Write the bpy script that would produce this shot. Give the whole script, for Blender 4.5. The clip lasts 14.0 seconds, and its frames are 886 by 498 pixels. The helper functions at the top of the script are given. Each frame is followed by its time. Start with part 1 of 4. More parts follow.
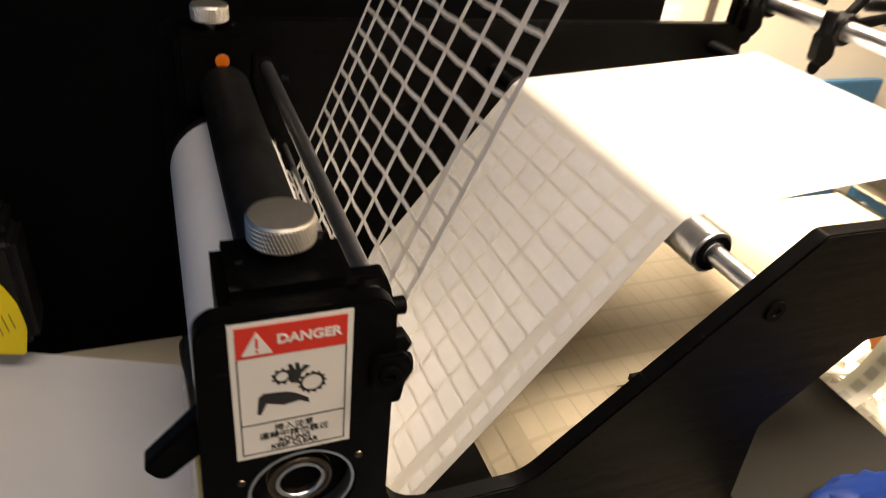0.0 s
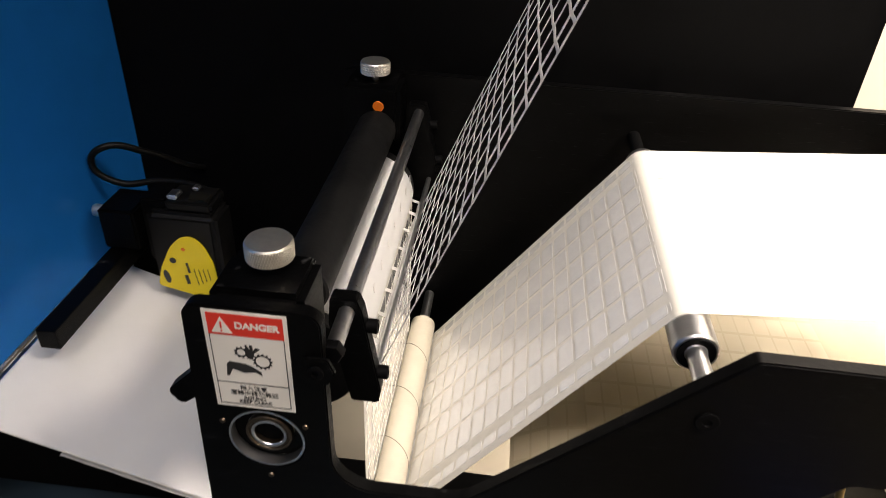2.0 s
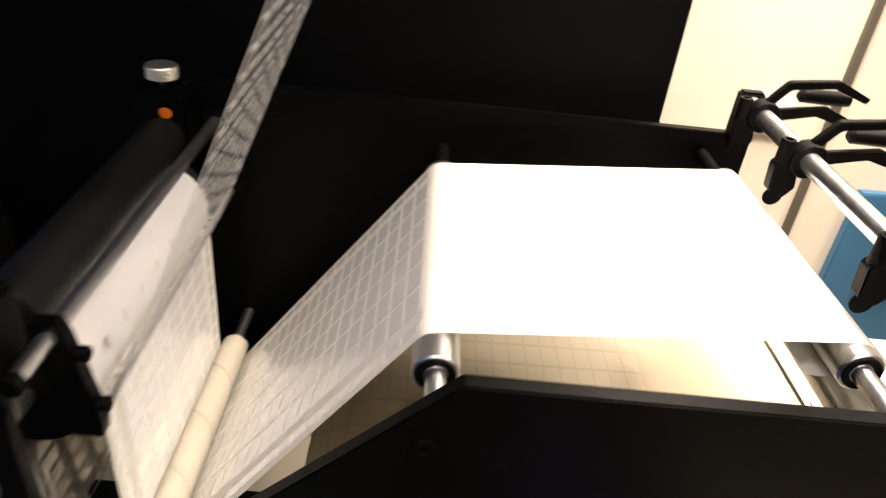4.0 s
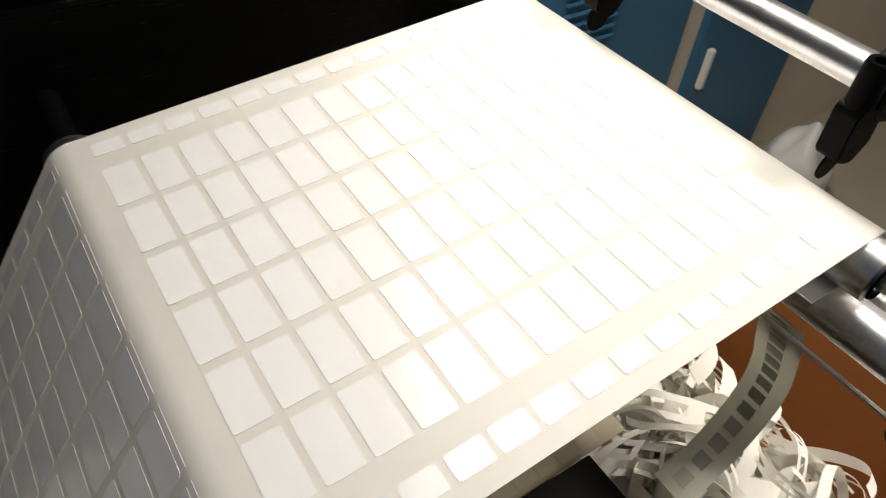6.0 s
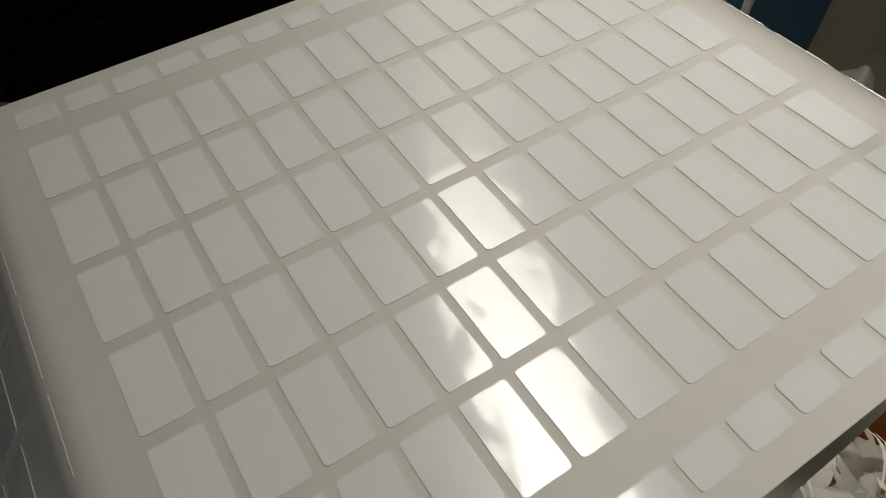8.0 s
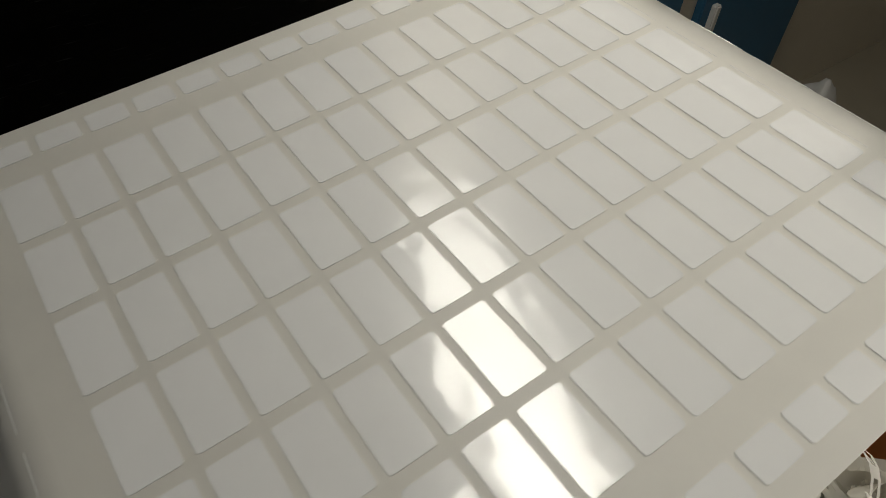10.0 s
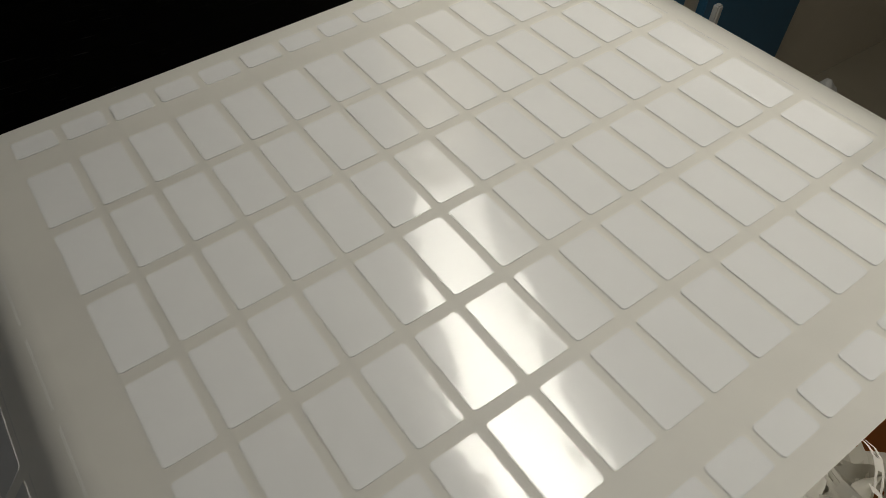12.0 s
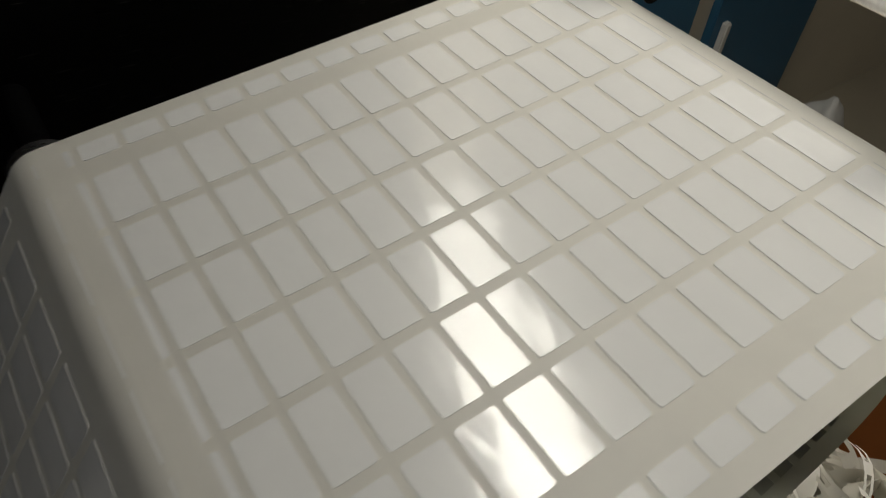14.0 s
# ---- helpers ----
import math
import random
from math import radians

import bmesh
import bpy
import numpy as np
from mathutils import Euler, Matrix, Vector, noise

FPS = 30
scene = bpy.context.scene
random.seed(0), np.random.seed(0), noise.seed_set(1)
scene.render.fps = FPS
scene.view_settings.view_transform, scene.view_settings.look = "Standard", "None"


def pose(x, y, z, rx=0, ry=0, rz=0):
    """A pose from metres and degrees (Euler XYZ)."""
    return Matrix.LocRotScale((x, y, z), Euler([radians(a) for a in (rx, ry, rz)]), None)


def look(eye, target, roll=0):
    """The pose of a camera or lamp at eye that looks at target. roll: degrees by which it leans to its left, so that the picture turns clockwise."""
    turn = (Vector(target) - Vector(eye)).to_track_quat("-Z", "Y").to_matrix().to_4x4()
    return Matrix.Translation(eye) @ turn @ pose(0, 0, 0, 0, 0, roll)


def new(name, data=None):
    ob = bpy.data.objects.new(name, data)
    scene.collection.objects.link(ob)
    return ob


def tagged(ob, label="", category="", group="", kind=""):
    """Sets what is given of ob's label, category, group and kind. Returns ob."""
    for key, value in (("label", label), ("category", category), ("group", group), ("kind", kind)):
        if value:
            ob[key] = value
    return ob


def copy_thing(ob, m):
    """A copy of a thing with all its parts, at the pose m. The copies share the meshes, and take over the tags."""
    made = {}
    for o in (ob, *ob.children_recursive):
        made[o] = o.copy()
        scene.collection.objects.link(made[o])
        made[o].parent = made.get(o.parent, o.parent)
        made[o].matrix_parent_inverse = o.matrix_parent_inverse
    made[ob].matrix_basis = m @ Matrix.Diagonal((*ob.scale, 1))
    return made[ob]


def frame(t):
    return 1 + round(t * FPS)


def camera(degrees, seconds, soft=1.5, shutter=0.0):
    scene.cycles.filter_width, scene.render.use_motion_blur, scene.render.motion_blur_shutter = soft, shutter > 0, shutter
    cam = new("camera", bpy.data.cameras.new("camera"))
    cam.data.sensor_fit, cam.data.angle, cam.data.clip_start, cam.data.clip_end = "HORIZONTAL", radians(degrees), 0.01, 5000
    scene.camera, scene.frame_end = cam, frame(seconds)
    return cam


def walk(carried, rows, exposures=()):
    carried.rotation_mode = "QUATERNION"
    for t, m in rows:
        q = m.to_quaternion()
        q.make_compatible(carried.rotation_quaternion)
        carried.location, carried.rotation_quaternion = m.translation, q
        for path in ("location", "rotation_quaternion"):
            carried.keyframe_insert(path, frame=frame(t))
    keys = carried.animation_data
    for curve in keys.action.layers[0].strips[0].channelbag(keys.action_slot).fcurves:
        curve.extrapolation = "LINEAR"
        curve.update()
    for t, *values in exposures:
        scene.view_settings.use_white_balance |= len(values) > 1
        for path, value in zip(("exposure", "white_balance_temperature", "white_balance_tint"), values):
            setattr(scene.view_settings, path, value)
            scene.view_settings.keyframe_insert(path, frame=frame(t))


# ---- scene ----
cam = camera(64.8, 14.0, soft=0.7, shutter=0.5)
PATH = [
    (0, (-0.014, -0.261, 0.302), (0.678, 1.278, -0.772), 6.8),
    (0.3, (0.037, -0.251, 0.284), (0.544, 1.301, -0.871), 6.4),
    (0.5, (0.077, -0.263, 0.297), (0.377, 1.313, -0.897), 6.1),
    (1, (0.148, -0.288, 0.31), (0.172, 1.328, -0.867), 4.5),
    (1.3, (0.148, -0.283, 0.329), (0.162, 1.316, -0.872), 5.3),
    (1.5, (0.151, -0.29, 0.347), (0.188, 1.309, -0.855), 5.1),
    (2, (0.193, -0.356, 0.393), (0.056, 1.31, -0.706), 2.9),
    (2.5, (0.206, -0.406, 0.393), (0.04, 1.264, -0.694), 2.6),
    (3, (0.208, -0.429, 0.397), (0.044, 1.258, -0.665), 2.9),
    (3.3, (0.224, -0.421, 0.394), (0.107, 1.273, -0.662), 3.4),
    (3.5, (0.252, -0.403, 0.397), (0.167, 1.285, -0.673), 3.6),
    (3.8, (0.300, -0.357, 0.395), (0.351, 1.352, -0.642), 7.0),
    (4, (0.334, -0.316, 0.388), (0.418, 1.38, -0.668), 6.6),
    (4.2, (0.345, -0.242, 0.385), (0.474, 1.415, -0.727), 5),
    (6.3, (0.3451, 0.0282, 0.3051), (0.7938, 0.5731, -0.4033), 6.17),
    (6.5, (0.3512, 0.0388, 0.3032), (0.8097, 0.5999, -0.3858), 5.98),
    (7, (0.3707, 0.0695, 0.2751), (0.7848, 0.6265, -0.4447), 4.32),
    (7.5, (0.3821, 0.075, 0.2687), (0.7878, 0.6398, -0.4498), 4.97),
    (8, (0.3884, 0.0889, 0.257), (0.765, 0.6204, -0.5016), 3.13),
    (8.2, (0.3956, 0.0924, 0.2576), (0.7718, 0.6249, -0.5007), 3.3),
    (10.5, (0.3849, 0.0995, 0.2555), (0.8076, 0.6275, -0.4811), 3.59),
    (11, (0.3803, 0.0979, 0.2589), (0.8016, 0.6271, -0.4776), 3.7),
    (11.5, (0.3799, 0.0979, 0.2581), (0.7999, 0.6268, -0.4794), 3.62),
    (12, (0.38, 0.0968, 0.2559), (0.7983, 0.6264, -0.4821), 3.6),
    (12.5, (0.382, 0.0957, 0.2588), (0.7981, 0.6258, -0.48), 3.56),
    (13, (0.3827, 0.0941, 0.2592), (0.7972, 0.6237, -0.4809), 3.71),
    (13.5, (0.3814, 0.0991, 0.2688), (0.7868, 0.6048, -0.4926), 4.35),
    (14, (0.3616, 0.0808, 0.2758), (0.777, 0.6243, -0.4535), 4.11),
]
walk(cam, [(t, look(e, g, r)) for t, e, g, r in PATH],
     exposures=[(0.0, 1.6, 8500, 18), (1.5, 1.65, 7200, 16), (4.2, 1.45, 7500, 18), (6.3, -0.35, 6700, 10), (8.2, -1.45, 6700, 7), (10.3, -1.45, 6700, 7), (14.0, -1.43, 6700, 7)])

# ---------------------------------------------------------------- light
world = bpy.data.worlds.new("room_light")
scene.world = world
world.use_nodes = True
world.node_tree.nodes["Background"].inputs[0].default_value = (0.9, 0.95, 1.0, 1)
world.node_tree.nodes["Background"].inputs[1].default_value = 0.08


def area_lamp(name, m, sx, sy, watts, colour, spread=180):
    d = bpy.data.lights.new(name, "AREA")
    d.shape, d.size, d.size_y, d.energy, d.color = "RECTANGLE", sx, sy, watts, colour
    d.spread = radians(spread)
    ob = new(name, d)
    ob.matrix_world = m
    return ob


# a strip light over the label run, the room's lights and added front fill
area_lamp("strip_lamp", pose(0.8, 0.65, 1.0, 0, -20, -18), 0.2, 0.84, 10.6, (1.0, 0.96, 0.89), 110)
area_lamp("room_fill", pose(0.15, -0.85, 2.1), 1.8, 0.5, 9.2, (0.97, 0.97, 1.0))
# added fill from the front, brightens the steel and the left web
area_lamp("room_fill", pose(0.3, -2.5, 2.15), 1.2, 0.3, 7, (0.95, 0.97, 1.0))
area_lamp("shaded_lamp", look((1.95, -0.35, 2.15), (0.92, 0.15, 0.05)), 0.9, 0.5, 7.6, (1.0, 0.95, 0.88), 42)

# ---------------------------------------------------------------- materials


def mat(name, colour, rough=0.5, metal=0.0, vary=0.12, scale=60.0, bump=0.0, bscale=400.0, coat=0.0, spec=0.5, stretch=(1, 1, 1), each=False):
    """Principled surface with colour and gloss varied at two scales and a fine relief."""
    m = bpy.data.materials.new(name)
    m.use_nodes = True
    nt = m.node_tree
    b = nt.nodes["Principled BSDF"]
    tc = nt.nodes.new("ShaderNodeTexCoord")
    mp = nt.nodes.new("ShaderNodeMapping")
    mp.inputs["Scale"].default_value = stretch
    nt.links.new(tc.outputs["Object"], mp.inputs[0])
    if each:      # alike pieces take their grain from different places
        oi = nt.nodes.new("ShaderNodeObjectInfo")
        sh = nt.nodes.new("ShaderNodeVectorMath")
        sh.operation = "SCALE"
        sh.inputs[0].default_value = (7.0, 5.0, 3.0)
        nt.links.new(oi.outputs["Random"], sh.inputs["Scale"])
        nt.links.new(sh.outputs[0], mp.inputs["Location"])
    n1 = nt.nodes.new("ShaderNodeTexNoise")
    n1.inputs["Scale"].default_value, n1.inputs["Detail"].default_value = scale, 6
    n2 = nt.nodes.new("ShaderNodeTexNoise")
    n2.inputs["Scale"].default_value, n2.inputs["Detail"].default_value = scale / 9, 3
    for n in (n1, n2):
        nt.links.new(mp.outputs[0], n.inputs["Vector"])
    ad = nt.nodes.new("ShaderNodeMath")
    ad.operation = "ADD"
    nt.links.new(n1.outputs[0], ad.inputs[0])
    nt.links.new(n2.outputs[0], ad.inputs[1])
    ramp = nt.nodes.new("ShaderNodeMapRange")
    ramp.inputs[1].default_value, ramp.inputs[2].default_value = 0.6, 1.4
    ramp.inputs[3].default_value, ramp.inputs[4].default_value = 1 - vary, 1 + vary
    nt.links.new(ad.outputs[0], ramp.inputs[0])
    mul = nt.nodes.new("ShaderNodeVectorMath")
    mul.operation = "SCALE"
    mul.inputs[0].default_value = colour
    nt.links.new(ramp.outputs[0], mul.inputs["Scale"])
    nt.links.new(mul.outputs[0], b.inputs["Base Color"])
    rr = nt.nodes.new("ShaderNodeMath")
    rr.operation = "MULTIPLY"
    rr.inputs[1].default_value = rough
    nt.links.new(ramp.outputs[0], rr.inputs[0])
    nt.links.new(rr.outputs[0], b.inputs["Roughness"])
    b.inputs["Metallic"].default_value = metal
    b.inputs["Coat Weight"].default_value = coat
    b.inputs["Specular IOR Level"].default_value = spec
    if bump:
        n3 = nt.nodes.new("ShaderNodeTexNoise")
        n3.inputs["Scale"].default_value = bscale
        nt.links.new(mp.outputs[0], n3.inputs["Vector"])
        bp = nt.nodes.new("ShaderNodeBump")
        bp.inputs["Strength"].default_value, bp.inputs["Distance"].default_value = bump, 0.001
        nt.links.new(n3.outputs[0], bp.inputs["Height"])
        nt.links.new(bp.outputs[0], b.inputs["Normal"])
    return m


BLACK = mat("black_anodised", (0.0014, 0.0014, 0.0015), 0.4, 0.0, 0.35, 90, 0.25, 300, stretch=(1, 1, 14), spec=0.08)
BLACKP = mat("black_paint", (0.002, 0.002, 0.0022), 0.55, 0, 0.3, 40, 0.1, 500, spec=0.05)
RUBBER = mat("black_rubber", (0.005, 0.005, 0.005), 0.5, 0, 0.3, 60, 0.2, 260, spec=0.3)
STEEL = mat("polished_steel", (0.8, 0.8, 0.81), 0.3, 1.0, 0.12, 80, 0.05, 300, stretch=(1, 6, 1))
TURNED = mat("turned_aluminium", (0.82, 0.78, 0.7), 0.42, 1.0, 0.1, 200, 0.1, 700)
DARKSTEEL = mat("oiled_steel", (0.16, 0.12, 0.085), 0.32, 1.0, 0.3, 100)
PAPER = mat("white_label_stock", (0.78, 0.78, 0.77), 0.45, 0, 0.03, 30, 0.06, 60)
LINER = mat("glassine_liner", (0.7, 0.683, 0.63), 0.45, 0, 0.05, 60, 0.08, 60)
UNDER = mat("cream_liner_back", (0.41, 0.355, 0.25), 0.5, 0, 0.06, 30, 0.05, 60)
LITPATCH = mat("cream_liner_lit", (0.46, 0.405, 0.295), 0.45, 0, 0.04, 40, each=True)
LABEL = mat("white_gloss_label", (0.76, 0.76, 0.75), 0.2, 0, 0.03, 50, 0.25, 55, coat=1.0, each=True)
MATRIX = mat("white_waste_matrix", (0.78, 0.77, 0.76), 0.5, 0, 0.04, 50)
CORE = mat("paper_tube", (0.5, 0.46, 0.37), 0.55, 0, 0.08, 80, 0.1, 200)
SEAM = mat("tube_seam", (0.08, 0.07, 0.05), 0.8)
BLUE = mat("blue_powder_coat", (0.001, 0.18, 0.6), 0.42, 0, 0.08, 20, 0.1, 500, spec=0.22)
SIGNW = mat("sign_white", (0.75, 0.72, 0.66), 0.4, 0, 0.04, 40)
SIGNR = mat("sign_red", (0.72, 0.04, 0.025), 0.4, 0, 0.05, 40)
INK = mat("ink_black", (0.02, 0.02, 0.02), 0.5)
YELLOW = mat("yellow_sticker", (0.78, 0.6, 0.01), 0.4, 0, 0.04, 60)
PLASTIC = mat("black_plastic", (0.004, 0.004, 0.004), 0.45, 0, 0.2, 80, 0.1, 500, spec=0.18)
ORANGE = mat("orange_spring", (0.75, 0.16, 0.01), 0.45, 0, 0.1, 80)
CREAM = mat("cream_wall_paint", (0.72, 0.66, 0.54), 0.7, 0, 0.05, 6, 0.1, 80)
WHITEP = mat("white_painted_sheet", (0.7, 0.69, 0.66), 0.5, 0, 0.05, 10)
CARD = mat("brown_cardboard", (0.3, 0.115, 0.028), 0.75, 0, 0.12, 20, 0.15, 120)
FLOOR = mat("beige_floor", (0.4, 0.36, 0.28), 0.45, 0, 0.12, 6)
WOOD = mat("brown_wood", (0.2, 0.09, 0.04), 0.5, 0, 0.2, 30, stretch=(1, 8, 1))
SLATE = mat("slate_painted_steel", (0.02, 0.035, 0.05), 0.45, 0, 0.15, 20)
GREY = mat("grey_painted_steel", (0.009, 0.0085, 0.0065), 0.55, 0, 0.15, 20, spec=0.1)
BRASS = mat("brass", (0.8, 0.6, 0.28), 0.38, 1.0, 0.1, 100)
CLOTH = mat("blue_plastic_bag", (0.001, 0.02, 0.13), 0.45, 0, 0.15, 40, 0.3, 60, spec=0.15)
TEALP = mat("blue_locker_paint", (0.03, 0.13, 0.24), 0.45, 0, 0.08, 10)

TRIMMAT = mat("thin_waste_paper", (0.72, 0.72, 0.66), 0.4, 0, 0.05, 60)
WASTE = mat("waste_paper_strips", (0.8, 0.78, 0.72), 0.45, 0, 0.05, 60)


def thin(m, share, through_colour):
    """Lets a share of the light through a paper, as thin paper does."""
    nt = m.node_tree
    mix, tl = nt.nodes.new("ShaderNodeMixShader"), nt.nodes.new("ShaderNodeBsdfTranslucent")
    tl.inputs[0].default_value = through_colour + (1,)
    mix.inputs[0].default_value = share
    nt.links.new(nt.nodes["Principled BSDF"].outputs[0], mix.inputs[1])
    nt.links.new(tl.outputs[0], mix.inputs[2])
    nt.links.new(mix.outputs[0], nt.nodes["Material Output"].inputs[0])


thin(TRIMMAT, 0.45, (0.75, 0.75, 0.66))
thin(WASTE, 0.2, (0.75, 0.72, 0.62))
thin(LINER, 0.2, (0.9, 0.875, 0.82))
thin(MATRIX, 0.4, (0.9, 0.88, 0.84))


def scratches(m, amount):
    """Sparse bright hairline scratches along a brushed black plate."""
    nt = m.node_tree
    b = nt.nodes["Principled BSDF"]
    tc, mp = nt.nodes.new("ShaderNodeTexCoord"), nt.nodes.new("ShaderNodeMapping")
    mp.inputs["Scale"].default_value = (1.0, 1.0, 22.0)
    nz, rg = nt.nodes.new("ShaderNodeTexNoise"), nt.nodes.new("ShaderNodeMapRange")
    nz.inputs["Scale"].default_value, nz.inputs["Detail"].default_value = 55, 2
    rg.inputs[1].default_value, rg.inputs[2].default_value = 0.69, 0.8
    rg.inputs[3].default_value, rg.inputs[4].default_value = 0, amount
    old = b.inputs["Base Color"].links[0].from_socket
    ad = nt.nodes.new("ShaderNodeVectorMath")
    nt.links.new(tc.outputs["Object"], mp.inputs[0])
    nt.links.new(mp.outputs[0], nz.inputs["Vector"])
    nt.links.new(nz.outputs[0], rg.inputs[0])
    nt.links.new(old, ad.inputs[0])
    nt.links.new(rg.outputs[0], ad.inputs[1])
    nt.links.new(ad.outputs[0], b.inputs["Base Color"])


scratches(BLACK, 0.035)


def rippled_gloss(m, scale, height):
    """A clear gloss film that ripples over its label."""
    nt = m.node_tree
    tc, mp = nt.nodes.new("ShaderNodeTexCoord"), nt.nodes.new("ShaderNodeMapping")
    oi, sh = nt.nodes.new("ShaderNodeObjectInfo"), nt.nodes.new("ShaderNodeVectorMath")
    sh.operation = "SCALE"
    sh.inputs[0].default_value = (3.0, 8.0, 2.0)
    nz, bp = nt.nodes.new("ShaderNodeTexNoise"), nt.nodes.new("ShaderNodeBump")
    nz.inputs["Scale"].default_value, nz.inputs["Detail"].default_value = scale, 1.5
    bp.inputs["Strength"].default_value, bp.inputs["Distance"].default_value = 1.0, height
    nt.links.new(oi.outputs["Random"], sh.inputs["Scale"])
    nt.links.new(sh.outputs[0], mp.inputs["Location"])
    nt.links.new(tc.outputs["Object"], mp.inputs[0])
    nt.links.new(mp.outputs[0], nz.inputs["Vector"])
    nt.links.new(nz.outputs[0], bp.inputs["Height"])
    nt.links.new(bp.outputs[0], nt.nodes["Principled BSDF"].inputs["Coat Normal"])


LABEL.node_tree.nodes["Principled BSDF"].inputs["Coat Roughness"].default_value = 0.08
rippled_gloss(LABEL, 48, 0.0007)

# ---------------------------------------------------------------- builders
ORIGIN = {}


def thing(name, at, label, category, group="", kind=""):
    ob = new(name)
    ob.location = at
    ob.empty_display_size = 0.02
    ORIGIN[ob.name] = Vector(at)
    return tagged(ob, label, category, group, kind)


def part(name, bm, material, parent=None, label="", smooth=True):
    me = bpy.data.meshes.new(name)
    o = ORIGIN.get(parent.name, Vector()) if parent else Vector()
    if o.length:
        bmesh.ops.translate(bm, vec=-o, verts=bm.verts)
    bmesh.ops.recalc_face_normals(bm, faces=bm.faces)
    bm.to_mesh(me)
    bm.free()
    if smooth:
        me.shade_smooth()
        me.set_sharp_from_angle(angle=radians(32))
    me.materials.append(material)
    ob = new(name, me)
    if parent:
        ob.parent = parent
        ORIGIN[ob.name] = o
    if label:
        tagged(ob, label)
    return ob


def single(name, bm, material, label, category, kind="", smooth=True):
    return tagged(part(name, bm, material, None, "", smooth), label, category, "", kind)


def box(x0, x1, y0, y1, z0, z1, bev=0.001, seg=2):
    bm = bmesh.new()
    bmesh.ops.create_cube(bm, size=1)
    for v in bm.verts:
        v.co = Vector(((x0 + x1) / 2 + v.co.x * (x1 - x0), (y0 + y1) / 2 + v.co.y * (y1 - y0), (z0 + z1) / 2 + v.co.z * (z1 - z0)))
    if bev:
        bmesh.ops.bevel(bm, geom=bm.edges[:], offset=bev, segments=seg, affect="EDGES")
    return bm


def lathe(profile, origin, axis="y", seg=48, caps=True):
    """Turned solid: profile rows (along, radius) about an axis through origin."""
    bm = bmesh.new()
    rings = []
    for a, r in profile:
        ring = []
        for k in range(seg):
            c, s = math.cos(2 * math.pi * k / seg) * r, math.sin(2 * math.pi * k / seg) * r
            p = {"y": (c, a, s), "x": (a, c, s), "z": (c, s, a)}[axis]
            ring.append(bm.verts.new(Vector(p) + Vector(origin)))
        rings.append(ring)
    for r0, r1 in zip(rings, rings[1:]):
        for k in range(seg):
            bm.faces.new((r0[k], r0[(k + 1) % seg], r1[(k + 1) % seg], r1[k]))
    if caps:
        bm.faces.new(rings[0])
        bm.faces.new(rings[-1])
    return bm


def rod(y0, y1, r, x, z, ch=0.001, seg=32):
    return lathe([(y0, r - ch), (y0 + ch, r), (y1 - ch, r), (y1, r - ch)], (x, 0, z), "y", seg)


def rounded(points, radii, seg=6):
    """A polygon outline with rounded corners."""
    out = []
    n = len(points)
    for k in range(n):
        p, a, b = Vector(points[k]), Vector(points[k - 1]), Vector(points[(k + 1) % n])
        r = radii[k]
        if r <= 0:
            out.append(tuple(p))
            continue
        d0, d1 = (a - p).normalized(), (b - p).normalized()
        half = d0.angle(d1) / 2
        cut = min(r / math.tan(half), (a - p).length * 0.49, (b - p).length * 0.49)
        r = cut * math.tan(half)
        c = p + (d0 + d1).normalized() * (r / math.sin(half))
        s, e = p + d0 * cut - c, p + d1 * cut - c
        for i in range(seg + 1):
            v = s.lerp(e, i / seg)
            out.append(tuple(c + v.normalized() * r))
    return out


def plate(outline, y0, y1, bev=0.0012, holes=()):
    """A plate cut to an outline in x and z, between y0 and y1, its rims broken; holes: (x, z, radius)."""
    bm = bmesh.new()
    loops = [outline] + [arc(x, z, r, 0, 352.5, 47) for x, z, r in holes]
    for loop in loops:
        low = [bm.verts.new((x, y0, z)) for x, z in loop]
        if not holes:
            bm.faces.new(low)
        else:
            for a, b in zip(low, low[1:] + low[:1]):
                bm.edges.new((a, b))
    if holes:
        bmesh.ops.triangle_fill(bm, use_beauty=True, edges=bm.edges[:])
    up = bmesh.ops.extrude_face_region(bm, geom=bm.faces[:])
    bmesh.ops.translate(bm, vec=(0, y1 - y0, 0), verts=[v for v in up["geom"] if isinstance(v, bmesh.types.BMVert)])
    if bev:
        rim = [e for e in bm.edges if abs(e.verts[0].co.y - e.verts[1].co.y) < 1e-6 and len(e.link_faces) == 2 and e.calc_face_angle(0) > 0.5]
        bmesh.ops.bevel(bm, geom=rim, offset=bev, segments=2, affect="EDGES")
    return bm


